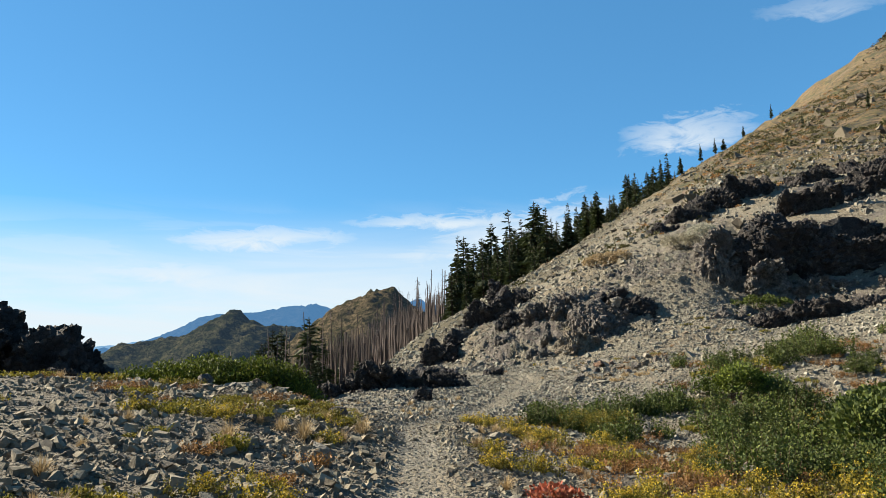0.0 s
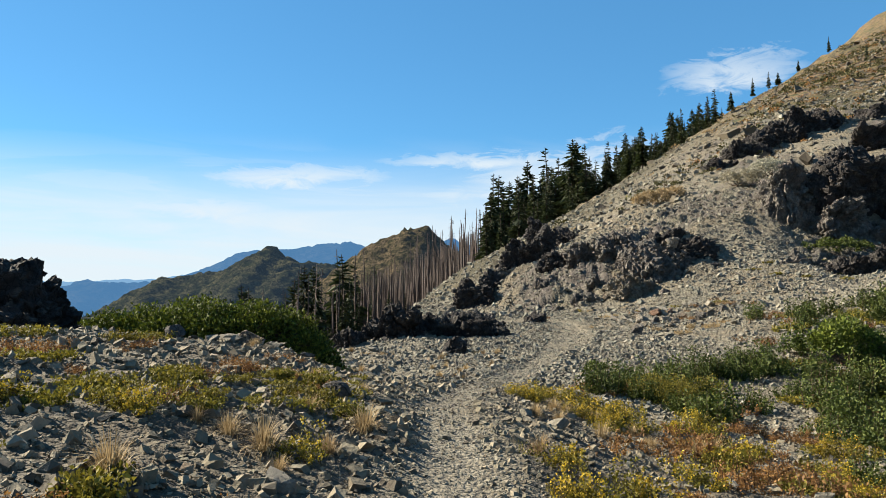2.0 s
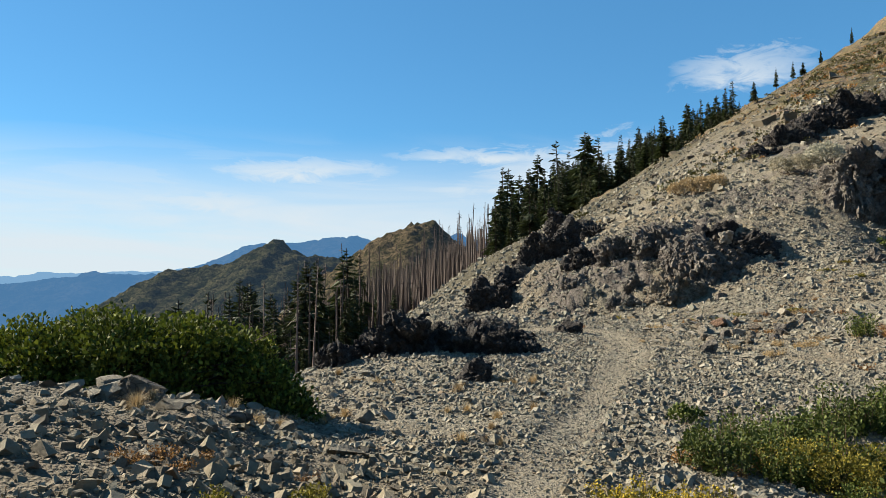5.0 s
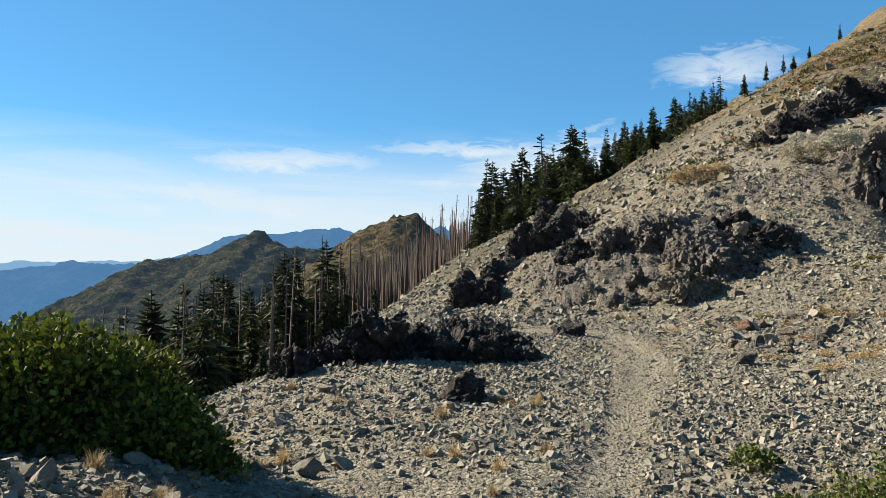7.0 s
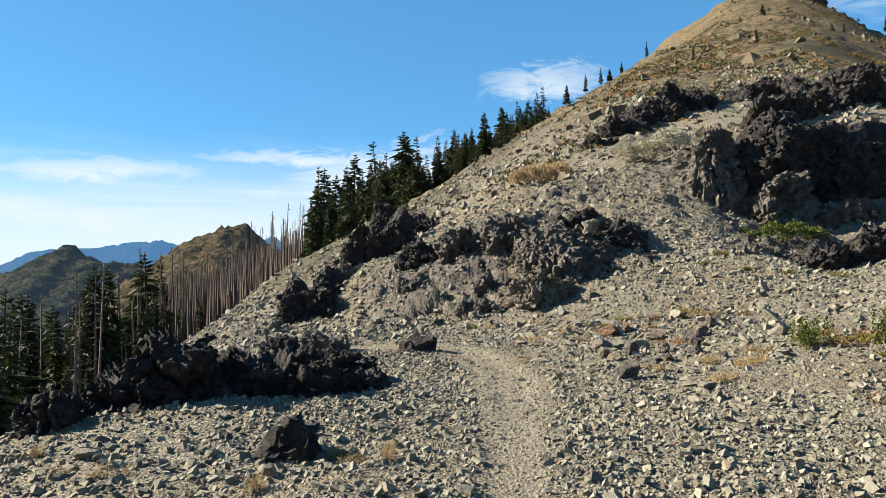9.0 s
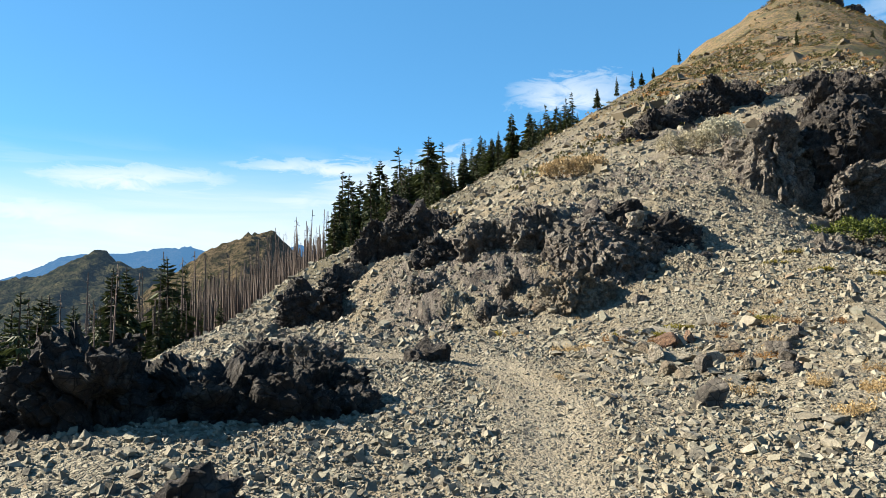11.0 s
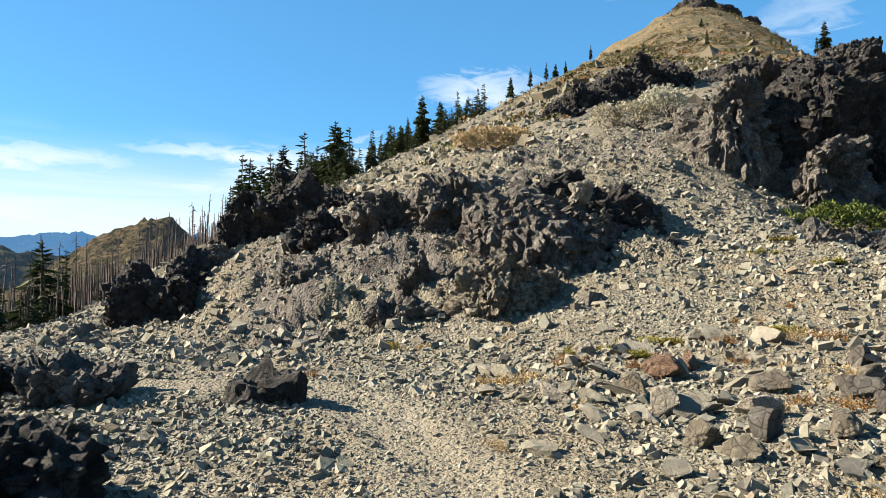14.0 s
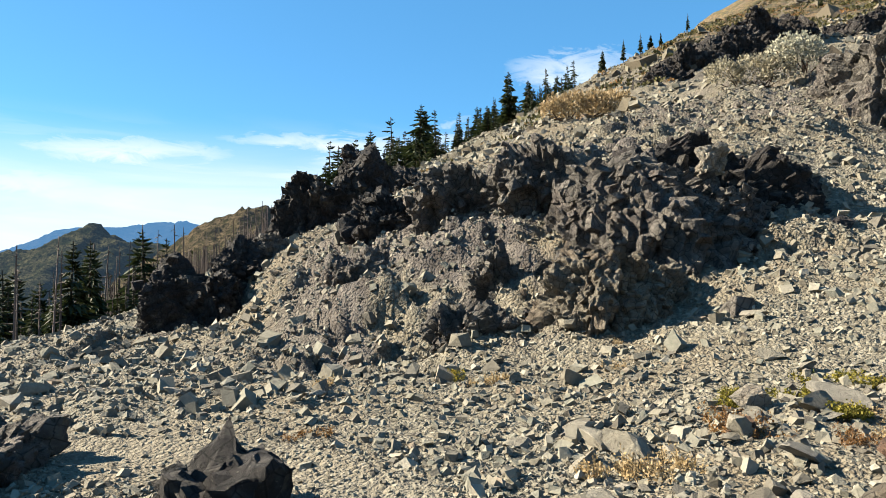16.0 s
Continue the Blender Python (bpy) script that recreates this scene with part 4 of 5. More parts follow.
boulder(4.42, 34.05, 0.21, M_PALE, 301, "pale wedge-shaped boulder beside the path", 0.6)
boulder(5.75, 36.1, 0.18, M_PALE, 302, "rounded pale pink boulder between low bushes", 0.95)
boulder(5.89, 34.6, 0.25, M_RUST, 303, "rust-stained broken rock among pale stones")
boulder(6.45, 34.9, 0.18, M_RUST, 304, "rust-stained broken rock among pale stones")
boulder(5.35, 35.6, 0.14, M_RUST, 305, "rust-stained broken rock among pale stones")
boulder(5.79, 33.1, 0.24, M_PALE, 306, "pale flat boulder in a field of blocks", 0.6)
boulder(6.5, 33.7, 0.25, M_TAN, 307, "tan broken boulder in a field of blocks", 0.6)
boulder(5.2, 34.0, 0.22, M_TAN, 308, "tan angular boulder in a field of blocks")
boulder(4.9, 32.5, 0.20, M_TAN, 309, "tan angular boulder in a field of blocks")
boulder(6.9, 33.1, 0.27, M_GREY, 310, "grey angular boulder in a field of blocks", 0.6)
boulder(4.4, 30.5, 0.19, M_GREY, 311, "dark pointed boulder on the gravel", 1.25)
boulder(-4.0, 19.5, 0.2, M_GREY, 312, "grey boulder beside the brush", 0.8)
boulder(-3.3, 20.6, 0.23, M_TAN, 313, "tan boulder beside the brush", 0.7)
boulder(-2.6, 20.9, 0.17, M_GREY, 314, "grey slab beside the brush", 0.5)
boulder(-1.4, 16.9, 0.17, M_GREY, 315, "dark grey boulder at the side of the path", 0.7)
boulder(7.2, 38.6, 0.27, M_GREY, 316, "grey boulder on the scree slope", 0.7)
boulder(9.6, 40.0, 0.27, M_DARK, 317, "dark boulder below the outcrop", 0.6)
boulder(5.1, 33.34, 0.19, M_PALE, 319, "pale pointed boulder in a field of blocks", 0.95)
for k, (x, y, r) in enumerate(((4.95, 32.2, 0.17), (5.35, 32.45, 0.2), (5.9, 32.3, 0.16), (6.3, 31.9, 0.19), (5.6, 31.6, 0.14), (6.7, 32.6, 0.2), (7.3, 33.4, 0.2), (7.9, 34.1, 0.18))):
    boulder(x, y, r, (M_TAN, M_GREY)[k % 2], 330 + k, ("tan broken block among scattered stones", "grey broken block among scattered stones")[k % 2], 0.8)
boulder(10.6, 36.2, 0.19, M_PALE, 318, "pale upright boulder on the scree", 1.0)

# ---- plants ----


def leaves(centres, radii, n, size, up=0.5, flat=1.0, core=0.55):
    """Leaf quads through the outer part of a few rounded lobes."""
    centres, radii = np.asarray(centres, float), np.asarray(radii, float)
    pick = rng.choice(len(centres), n, p=radii ** 2 / (radii ** 2).sum())
    d = rng.normal(size=(n, 3))
    d /= np.linalg.norm(d, axis=1)[:, None]
    d[:, 2] = np.where(d[:, 2] < -0.25, -d[:, 2], d[:, 2])
    lump = 1 + 0.22 * value_noise(*(d * 2.6 + pick[:, None] * 7.0).T, 5) + 0.12 * value_noise(*(d * 6.5 + pick[:, None] * 3.0).T, 6)
    r = radii[pick] * lump * (core + (1 - core) * rng.uniform(0, 1, n) ** 0.55)
    p = centres[pick] + d * r[:, None] * (1, 1, flat)
    a = d * 0.7 + rng.normal(size=(n, 3)) * 0.7
    a[:, 2] += up
    a /= np.linalg.norm(a, axis=1)[:, None]
    b = np.cross(a, rng.normal(size=(n, 3)))
    b /= np.linalg.norm(b, axis=1)[:, None]
    s = size * rng.uniform(0.6, 1.35, n)[:, None]
    quad = np.stack([p, p + a * s * 0.5 + b * s * 0.32, p + a * s, p + a * s * 0.5 - b * s * 0.32], 1)
    return quad.reshape(-1, 3), np.arange(n * 4).reshape(-1, 4)


def tubes(paths, r0, r1, sides=5):
    """Tapered stems along straight or bent paths, as one mesh."""
    vs, fs, off = [], [], 0
    ang = np.arange(sides) * 2 * math.pi / sides
    for path in paths:
        path = np.asarray(path, float)
        m = len(path)
        for i, q in enumerate(path):
            t = path[min(i + 1, m - 1)] - path[max(i - 1, 0)]
            t = t / max(np.linalg.norm(t), 1e-9)
            e = np.cross(t, (0.31, 0.87, 0.38))
            e /= np.linalg.norm(e)
            g = np.cross(t, e)
            r = r0 + (r1 - r0) * i / (m - 1)
            vs.append(q + r * (np.cos(ang)[:, None] * e + np.sin(ang)[:, None] * g))
        for i in range(m - 1):
            for k in range(sides):
                fs.append((off + i * sides + k, off + i * sides + (k + 1) % sides, off + (i + 1) * sides + (k + 1) % sides, off + (i + 1) * sides + k))
        off += m * sides
    return np.concatenate(vs), np.array(fs)


def bush(name, label, centres, radii, n, size, mat, at, stem_r=0.012, flat=1.0, flowers=None, group="", category="bush", core=0.55):
    """A bush: stems and leaves, with flower heads if given as (count, size, material)."""
    root = new(name)
    centres = np.asarray(centres, float)
    paths = []
    for c, r in zip(centres, radii):
        for _ in range(5):
            tip = c + rng.normal(0, 0.45, 3) * r
            tip[2] = abs(tip[2]) * 0.8 + 0.02
            foot = np.array((c[0] * 0.5 + rng.normal(0, 0.1 * r), c[1] * 0.5 + rng.normal(0, 0.1 * r), -0.06))
            mid = (foot + tip) / 2 + rng.normal(0, 0.08 * r, 3)
            paths.append((foot, mid, tip))
    part("stemwork", mesh_of("stemwork", *tubes(paths, stem_r, stem_r * 0.35, 4), M_STEM), root, "thin woody stems", "stuff")
    part("foliage", mesh_of("foliage", *leaves(centres, radii, n, size, flat=flat, core=core), mat), root, "", "stuff")
    if flowers:
        count, fsize, fmat = flowers
        v, f = leaves(centres, np.asarray(radii) * 1.12, count, fsize, 0.9, flat, 0.93)
        part("bloom", mesh_of("bloom", v, f, fmat), root, "small flower heads", "stuff")
    root.matrix_world = at
    return tagged(root, label, category, group)


def tuft(name, label, n, length, spread, mat, at, group="dry grass tufts"):
    """A grass tuft of thin bent blades."""
    root = new(name)
    a = rng.uniform(0, 2 * math.pi, n)
    lean = np.abs(rng.normal(0, spread, n))
    ln = length * rng.uniform(0.5, 1.15, n)
    out = np.stack([np.cos(a), np.sin(a), 0 * a], 1)
    side = np.stack([-np.sin(a), np.cos(a), 0 * a], 1)
    foot = out * rng.uniform(0, 0.07, n)[:, None]
    up = np.array((0, 0, 1.0))
    mid = foot + (out * np.sin(lean)[:, None] * 0.5 + up * np.cos(lean)[:, None] * 0.55) * ln[:, None]
    tip = foot + (out * np.sin(lean * 1.7)[:, None] + up * np.cos(lean * 1.5)[:, None]) * ln[:, None]
    w = 0.003 * side
    v = np.stack([foot - w, foot + w, mid + w * 0.8, mid - w * 0.8, tip], 1).reshape(-1, 3)
    i = np.arange(n)[:, None] * 5
    part("grass", mesh_of("grass", v, [i + np.array((0, 1, 2, 3)), i + np.array((3, 2, 4))], mat), root, "", "stuff")
    root.matrix_world = at
    return tagged(root, label, "grass", group)


def on(x, y, s=1.0, dz=0.0):
    return pose(x, y, spot(x, y) + dz, 0, 0, rng.uniform(0, 360)) @ Matrix.Scale(s, 4)


# the big evergreen bush at the saddle's edge
B0 = np.array((-5.3, 23.5, -0.46))
lobes = [(-1.9, -0.2, 0.10), (-1.2, 0.2, 0.15), (-0.6, -0.4, 0.12), (0.0, 0.3, 0.22), (0.5, -0.3, 0.18), (1.1, 0.2, 0.18), (1.6, -0.1, 0.26), (2.15, 0.3, 0.2), (0.6, 1.0, 0.15), (-0.7, 1.0, 0.2), (-2.6, 0.3, 0.05), (1.6, 0.9, 0.05), (-1.6, -0.5, -0.2), (-0.6, -0.7, -0.2), (0.4, -0.7, -0.2), (1.3, -0.4, -0.2), (2.2, 0.0, -0.25), (-2.9, 0.1, 0.0), (-2.2, -0.6, -0.35), (0.9, -0.6, -0.35), (2.5, -0.1, -0.05), (2.75, 0.1, -0.35), (-1.8, 0.0, -0.5), (-0.8, -0.1, -0.5), (0.2, -0.1, -0.5), (1.1, 0.0, -0.5), (2.0, 0.0, -0.55), (2.9, 0.2, -0.6)]
lobes = [(0.84 * x, 0.7 * y, z) for x, y, z in lobes]
bush("evergreen_bush", "dense dark green evergreen bush casting deep shade", lobes, [0.62, 0.68, 0.62, 0.72, 0.66, 0.66, 0.58, 0.46, 0.6, 0.6, 0.5, 0.5, 0.5, 0.5, 0.5, 0.5, 0.45, 0.55, 0.5, 0.45, 0.45, 0.42, 0.42, 0.42, 0.42, 0.42, 0.45, 0.4], 60000, 0.062, M_MANZ,
     pose(B0[0] + 0.02, B0[1] + 0.1, B0[2] + 0.60), 0.02, 0.98, core=0.2)
bush("evergreen_bush", "round dark green bush in the hollow", [(0, 0, 0.35), (0.3, 0.2, 0.3), (-0.3, 0.1, 0.3)], [0.58, 0.45, 0.42], 4200, 0.07, M_MANZ, on(7.5, 25.5), 0.02)
bush("evergreen_bush", "green spreading bush at the hollow's side", [(0, 0, 0.3), (0.5, 0.3, 0.25), (-0.5, 0.1, 0.3), (0.1, -0.5, 0.25)], [0.6, 0.5, 0.5, 0.5], 8000, 0.06, M_GREEN, on(8.1, 19.9, 1.5), 0.02)
bush("evergreen_bush", "green spreading bush at the hollow's side", [(0, 0, 0.3), (0.5, 0.3, 0.2), (-0.5, 0.1, 0.3)], [0.55, 0.5, 0.5], 4200, 0.07, M_GREEN, on(9.2, 22.5, 1.2), 0.02)

def sprig_plant(name, label, lobes_at, n, per, size, mat, at, reach, tall, flowers=None, group="", category="plant", sway=0.55):
    """A low plant of many leafy sprigs that rise and lean outward from a few roots."""
    root = new(name)
    lobes_at = np.asarray(lobes_at, float)
    pick = rng.integers(0, len(lobes_at), n)
    a = rng.uniform(0, 2 * math.pi, n)
    out = np.stack([np.cos(a), np.sin(a), 0 * a], 1)
    foot = np.concatenate([lobes_at[pick, :2], np.full((n, 1), -0.03)], 1) + out * (reach * 0.75 * np.sqrt(rng.uniform(0, 1, n)))[:, None]
    rise = tall * lobes_at[pick, 2] * rng.uniform(0.35, 1.15, n)
    tip = foot + out * (reach * sway * rng.uniform(0.1, 1.0, n))[:, None] + np.stack([0 * a, 0 * a, rise], 1)
    t = np.repeat(rng.uniform(0.25, 1.0, (n, per)).ravel(), 1)
    f, e = np.repeat(foot, per, 0), np.repeat(tip, per, 0)
    p = f + (e - f) * t[:, None] + rng.normal(0, size * 0.45, (n * per, 3))
    d = rng.normal(size=(n * per, 3)) * 0.8 + (0, 0, 0.6)
    d /= np.linalg.norm(d, axis=1)[:, None]
    w = np.cross(d, rng.normal(size=(n * per, 3)))
    w /= np.linalg.norm(w, axis=1)[:, None]
    s = size * rng.uniform(0.6, 1.4, n * per)[:, None]
    quad = np.stack([p, p + d * s * 0.5 + w * s * 0.3, p + d * s, p + d * s * 0.5 - w * s * 0.3], 1).reshape(-1, 3)
    paths = [(foot[i], (foot[i] + tip[i]) / 2, tip[i]) for i in range(0, n, 4)]
    part("stemwork", mesh_of("stemwork", *tubes(paths, 0.003, 0.0015, 3), M_STEM), root, "thin woody stems", "stuff")
    part("foliage", mesh_of("foliage", quad, np.arange(n * per * 4).reshape(-1, 4), mat), root, "", "stuff")
    if flowers:
        share, each, fsize, fmat = flowers
        heads = tip[(fbm(tip[:, 0] * 9, tip[:, 1] * 9, 2, 77) > 0.05) & (rng.uniform(0, 1, n) < share)]
        c = np.repeat(heads, each, 0) + rng.normal(0, fsize * 0.7, (len(heads) * each, 3))
        d = rng.normal(size=c.shape) + (0, 0, 0.8)
        d /= np.linalg.norm(d, axis=1)[:, None]
        w = np.cross(d, rng.normal(size=c.shape))
        w /= np.linalg.norm(w, axis=1)[:, None]
        quad = np.stack([c - d * fsize * 0.5, c + w * fsize * 0.4, c + d * fsize * 0.5, c - w * fsize * 0.4], 1).reshape(-1, 3)
        part("bloom", mesh_of("bloom", quad, np.arange(len(c) * 4).reshape(-1, 4), fmat), root, "small flower heads", "stuff")
    root.matrix_world = at
    return tagged(root, label, category, group)


def roots(n, spread):
    """Places of a plant's roots and how tall each part grows."""
    return [(rng.normal(0, spread), rng.normal(0, spread), rng.uniform(0.45, 1.2)) for _ in range(n)]


KINDS = {
    "green": [sprig_plant("low_shrub", "low green leafy shrub on stony ground", roots(6, 0.17), 115, 14, 0.034, M_GREEN, on(3.6 + k, 21.5 + k), 0.14, 0.40, None, "low shrubs", "bush") for k in range(4)],
    "mat": [sprig_plant("flowering_mat", "low olive plant mat with yellow flowers", roots(6, 0.16), 130, 10, 0.026, M_OLIVE, on(1.2 + 0.6 * k, 15.5 + k), 0.12, 0.22, (0.9, 7, 0.022, M_YELLOW), "flowering mats") for k in range(4)],
    "olive": [sprig_plant("low_plant", "low olive green plant cushion", roots(6, 0.17), 150, 11, 0.030, M_OLIVE, on(-2.0 - k, 13.5 + 1.3 * k), 0.14, 0.12, None, "low plant cushions") for k in range(4)],
    "rust": [sprig_plant("dry_plant", "rust-brown dry plant cushion", roots(4, 0.13), 100, 9, 0.022, M_RUSTLEAF, on(2.2 + k, 18.0 + k), 0.12, 0.17, None, "dry plants") for k in range(3)],
    "straw": [tuft("grass_tuft", "dry straw-coloured grass tuft", 230, 0.24, 0.85, M_STRAW, on(-0.9 - 0.5 * k, 15.6 - k)) for k in range(3)],
    "gold": [sprig_plant("dry_plant", "golden dry plant cushion", roots(4, 0.13), 100, 9, 0.022, M_STRAW, on(5.0 + k, 31.0), 0.11, 0.14, None, "golden dry plants") for k in range(3)],
}


def grow(kind, n, x0, x1, y0, y1, s0=0.7, s1=1.3, clump=0.0, keep=None):
    """Copies of a plant over a rectangle, off the path."""
    got = 0
    for _ in range(n * 8):
        x, y = rng.uniform(x0, x1), rng.uniform(y0, y1)
        a, b = np.array([x]), np.array([y])
        if trail_distance(a, b)[0] < 0.42 or fbm(a * 0.7, b * 0.7, 2, 400 + len(kind))[0] < clump:
            continue
        copy_thing(KINDS[kind][int(rng.integers(0, len(KINDS[kind])))], on(x, y, rng.uniform(s0, s1)))
        got += 1
        if got >= n:
            break


grow("green", 52, 2.6, 8.8, 19.0, 25.5, 0.8, 1.6)
grow("rust", 34, 1.6, 8.6, 15.0, 25.0, 0.8, 1.7)
grow("olive", 26, 2.2, 8.6, 14.0, 24.0, 0.8, 1.6)
grow("green", 30, 3.6, 9.0, 14.5, 19.5, 0.8, 1.5)
grow("green", 40, 7.0, 14.5, 21.0, 31.0, 0.9, 2.0)
grow("olive", 22, 6.0, 14.0, 22.0, 31.0, 0.8, 1.7)
grow("rust", 14, 5.0, 13.0, 24.0, 32.0, 0.8, 1.6)
grow("green", 8, 1.3, 3.2, 22.3, 24.2, 0.8, 1.4)
grow("mat", 44, 0.45, 3.4, 13.5, 20.5, 0.55, 1.1)
grow("mat", 48, 2.5, 8.0, 12.0, 19.5, 0.7, 1.4)
grow("mat", 10, -4.6, -0.9, 10.5, 15.0, 0.4, 0.8)
grow("olive", 38, -4.6, -1.2, 15.2, 19.0, 0.5, 1.05)
grow("rust", 8, -4.6, -1.2, 15.2, 19.5, 0.4, 0.8)
grow("olive", 10, -7.0, -4.0, 15.5, 20.0, 0.6, 1.1)
grow("olive", 14, 3.0, 8.0, 20.0, 27.0, 0.7, 1.3)
grow("olive", 6, -6.0, -0.9, 9.5, 14.5, 0.4, 0.7)
grow("rust", 22, 1.0, 6.5, 14.0, 22.0, 0.6, 1.3)
grow("rust", 16, -5.5, -0.9, 10.0, 20.0, 0.5, 1.0)
grow("straw", 26, -5.5, -0.65, 10.5, 20.5, 0.4, 0.8)
grow("straw", 16, 0.35, 3.5, 13.0, 20.5, 0.45, 0.9)
grow("straw", 22, -3.6, 0.6, 22.0, 29.5, 0.35, 0.8)
grow("gold", 14, 4.2, 8.5, 29.5, 36.0, 0.5, 1.0)
grow("gold", 12, -3.6, 0.4, 21.5, 29.0, 0.4, 0.8)
grow("rust", 8, 5.5, 9.5, 34.5, 37.0, 0.5, 1.1)
grow("olive", 5, 5.2, 7.2, 36.2, 36.9, 0.6, 0.9)
grow("olive", 8, 7.5, 14.0, 36.5, 41.0, 0.6, 1.1)
grow("gold", 7, 2.0, 6.0, 37.5, 41.0, 0.4, 0.8)
for kind, x, y, r in (("olive", 5.87, 36.5, 0.7), ("olive", 6.15, 35.9, 0.8), ("gold", 6.42, 35.7, 0.6), ("olive", 8.24, 35.8, 0.8), ("mat", 3.91, 38.5, 0.5), ("rust", 2.5, 36.8, 0.6),
                      ("rust", 6.5, 32.9, 0.9), ("gold", 5.4, 29.6, 0.9), ("gold", 6.4, 30.4, 1.1), ("olive", 8.5, 35.6, 0.7), ("rust", 9.1, 34.6, 0.9), ("gold", 3.6, 33.2, 0.5)):
    copy_thing(KINDS[kind][0], on(x, y, r))
bush("red_plant", "small red-leaved plant among yellow mats", [(0, 0, 0.02), (0.2, 0.05, 0.0)], [0.22, 0.16], 700, 0.04, M_RED, on(0.95, 13.2), 0.004, 0.7, category="plant")
bush("green_plant", "small fresh green plant beside the path", [(0, 0, 0.05), (0.15, 0.1, 0.04)], [0.2, 0.15], 500, 0.05, M_GREEN, on(2.3, 24.9), 0.005, category="plant")
bush("green_plant", "small fresh green plant beside the path", [(0, 0, 0.05), (0.15, 0.1, 0.04)], [0.18, 0.15], 450, 0.05, M_GREEN, on(2.1, 23.4), 0.005, category="plant")
bush("low_shrub", "wide olive shrub beside the path", [(0, 0, 0.1), (0.5, 0.2, 0.1), (-0.4, 0.2, 0.05), (0.3, -0.4, 0.08), (0.9, -0.1, 0.1)], [0.45, 0.4, 0.35, 0.4, 0.4], 9000, 0.028, M_OLIVE, on(2.9, 22.6), 0.006, 0.8, group="low shrubs")
bush("sage_bush", "pale grey sagebrush above the scree", [(0, 0, 0.3), (0.7, 0.3, 0.3), (-0.7, 0.1, 0.2)], [0.6, 0.55, 0.5], 3200, 0.08, M_SAGE, on(14.4, 49.6), 0.02)
bush("sage_bush", "pale grey sagebrush above the scree", [(0, 0, 0.3), (0.8, 0.2, 0.3), (1.5, 0.2, 0.2)], [0.6, 0.6, 0.5], 3200, 0.08, M_SAGE, on(16.0, 49.6), 0.02)
bush("dry_bush", "golden brown bush on the ridge", [(0, 0, 0.2), (0.8, 0.3, 0.3), (1.6, 0.8, 0.4), (-0.6, -0.2, 0.1)], [0.6, 0.6, 0.7, 0.4], 4200, 0.09, M_STRAW, pose(9.6, 51.0, spot(9.6, 51.0)), 0.02)
bush("low_shrub", "green shrub on the high scree", [(0, 0, 0.2), (0.8, 0.1, 0.2), (-0.7, 0.1, 0.1), (1.5, -0.2, 0.1)], [0.5, 0.5, 0.4, 0.4], 3200, 0.07, M_GREEN, on(15.6, 41.6), 0.01)

# ---- trees ----


def conifer(h, width, seed, thin=1.0):
    """A narrow mountain conifer: trunk and drooping tiers of branches."""
    r = np.random.default_rng(seed)
    root = new("conifer")
    part("trunk", mesh_of("trunk", *tubes([[(0, 0, -1.2), (0.02 * h, 0, h * 0.5), (0, 0, h)]], 0.018 * h, 0.003 * h, 6), M_BARK), root, "grey-brown trunk")
    vs, fs = [], []
    z = 0.10 * h + 0.05 * h * r.uniform()
    while z < h * 0.985:
        t = z / h
        reach = 1.25 * width * h * ((1 - t) ** 0.62 + 0.02) * min(1.0, 0.5 + 2.2 * t) * r.uniform(0.55, 1.15)
        for _ in range(int(5 + 4 * (1 - t))):
            if r.uniform() > thin:
                continue
            a, ln = r.uniform(0, 2 * math.pi), reach * r.uniform(0.55, 1.12)
            droop = r.uniform(0.05, 0.45) if t < 0.8 else r.uniform(-0.5, 0.1)
            o, s = np.array((math.cos(a), math.sin(a), 0)), np.array((-math.sin(a), math.cos(a), 0))
            b = np.array((0, 0, z + r.normal(0, 0.006 * h)))
            for fork, fl in ((0, 1.0), (0.45, 0.75), (-0.45, 0.75)):
                d = o + s * fork
                m = b + d * ln * 0.5 * fl + (0, 0, -0.12 * droop * ln)
                e = b + d * ln * fl + (0, 0, -droop * ln)
                w = s * ln * 0.13
                hang = np.array((0, 0, -ln * 0.16))
                i = len(vs)
                vs += [b, m + w, e, m - w, m + hang, e + hang * 0.4]
                fs += [(i, i + 1, i + 2, i + 3), (i, i + 4, i + 5, i + 2)]
        z += h * r.uniform(0.018, 0.034)
    part("crown", mesh_of("crown", np.array(vs), np.array(fs), M_NEEDLE), root, "dark green needle boughs", "stuff")
    return tagged(root, "dark narrow conifer on the mountainside", "tree", "conifers")


def snag(h, seed):
    """A burnt dead trunk with stubs of branches."""
    r = np.random.default_rng(seed)
    root = new("dead_tree")
    bend = r.normal(0, 0.02 * h, 2)
    part("trunk", mesh_of("trunk", *tubes([[(0, 0, -1.5), (bend[0] * 0.3, bend[1] * 0.3, h * 0.4), (bend[0], bend[1], h)]], 0.013 * h, 0.003 * h, 6), M_SNAG), root)
    paths = []
    for _ in range(26):
        t, a = r.uniform(0.3, 0.98), r.uniform(0, 2 * math.pi)
        ln = h * r.uniform(0.02, 0.075) * (1.15 - t * 0.7)
        b = np.array((bend[0] * t, bend[1] * t, h * t))
        paths.append((b, b + (math.cos(a) * ln * 0.6, math.sin(a) * ln * 0.6, -0.05 * ln), b + (math.cos(a) * ln, math.sin(a) * ln, -r.uniform(-0.1, 0.5) * ln)))
    part("deadwood", mesh_of("deadwood", *tubes(paths, 0.004 * h, 0.0015 * h, 3), M_SNAG), root, "short broken dead branches", "stuff")
    return tagged(root, "grey weathered burnt dead tree", "tree", "dead trees")


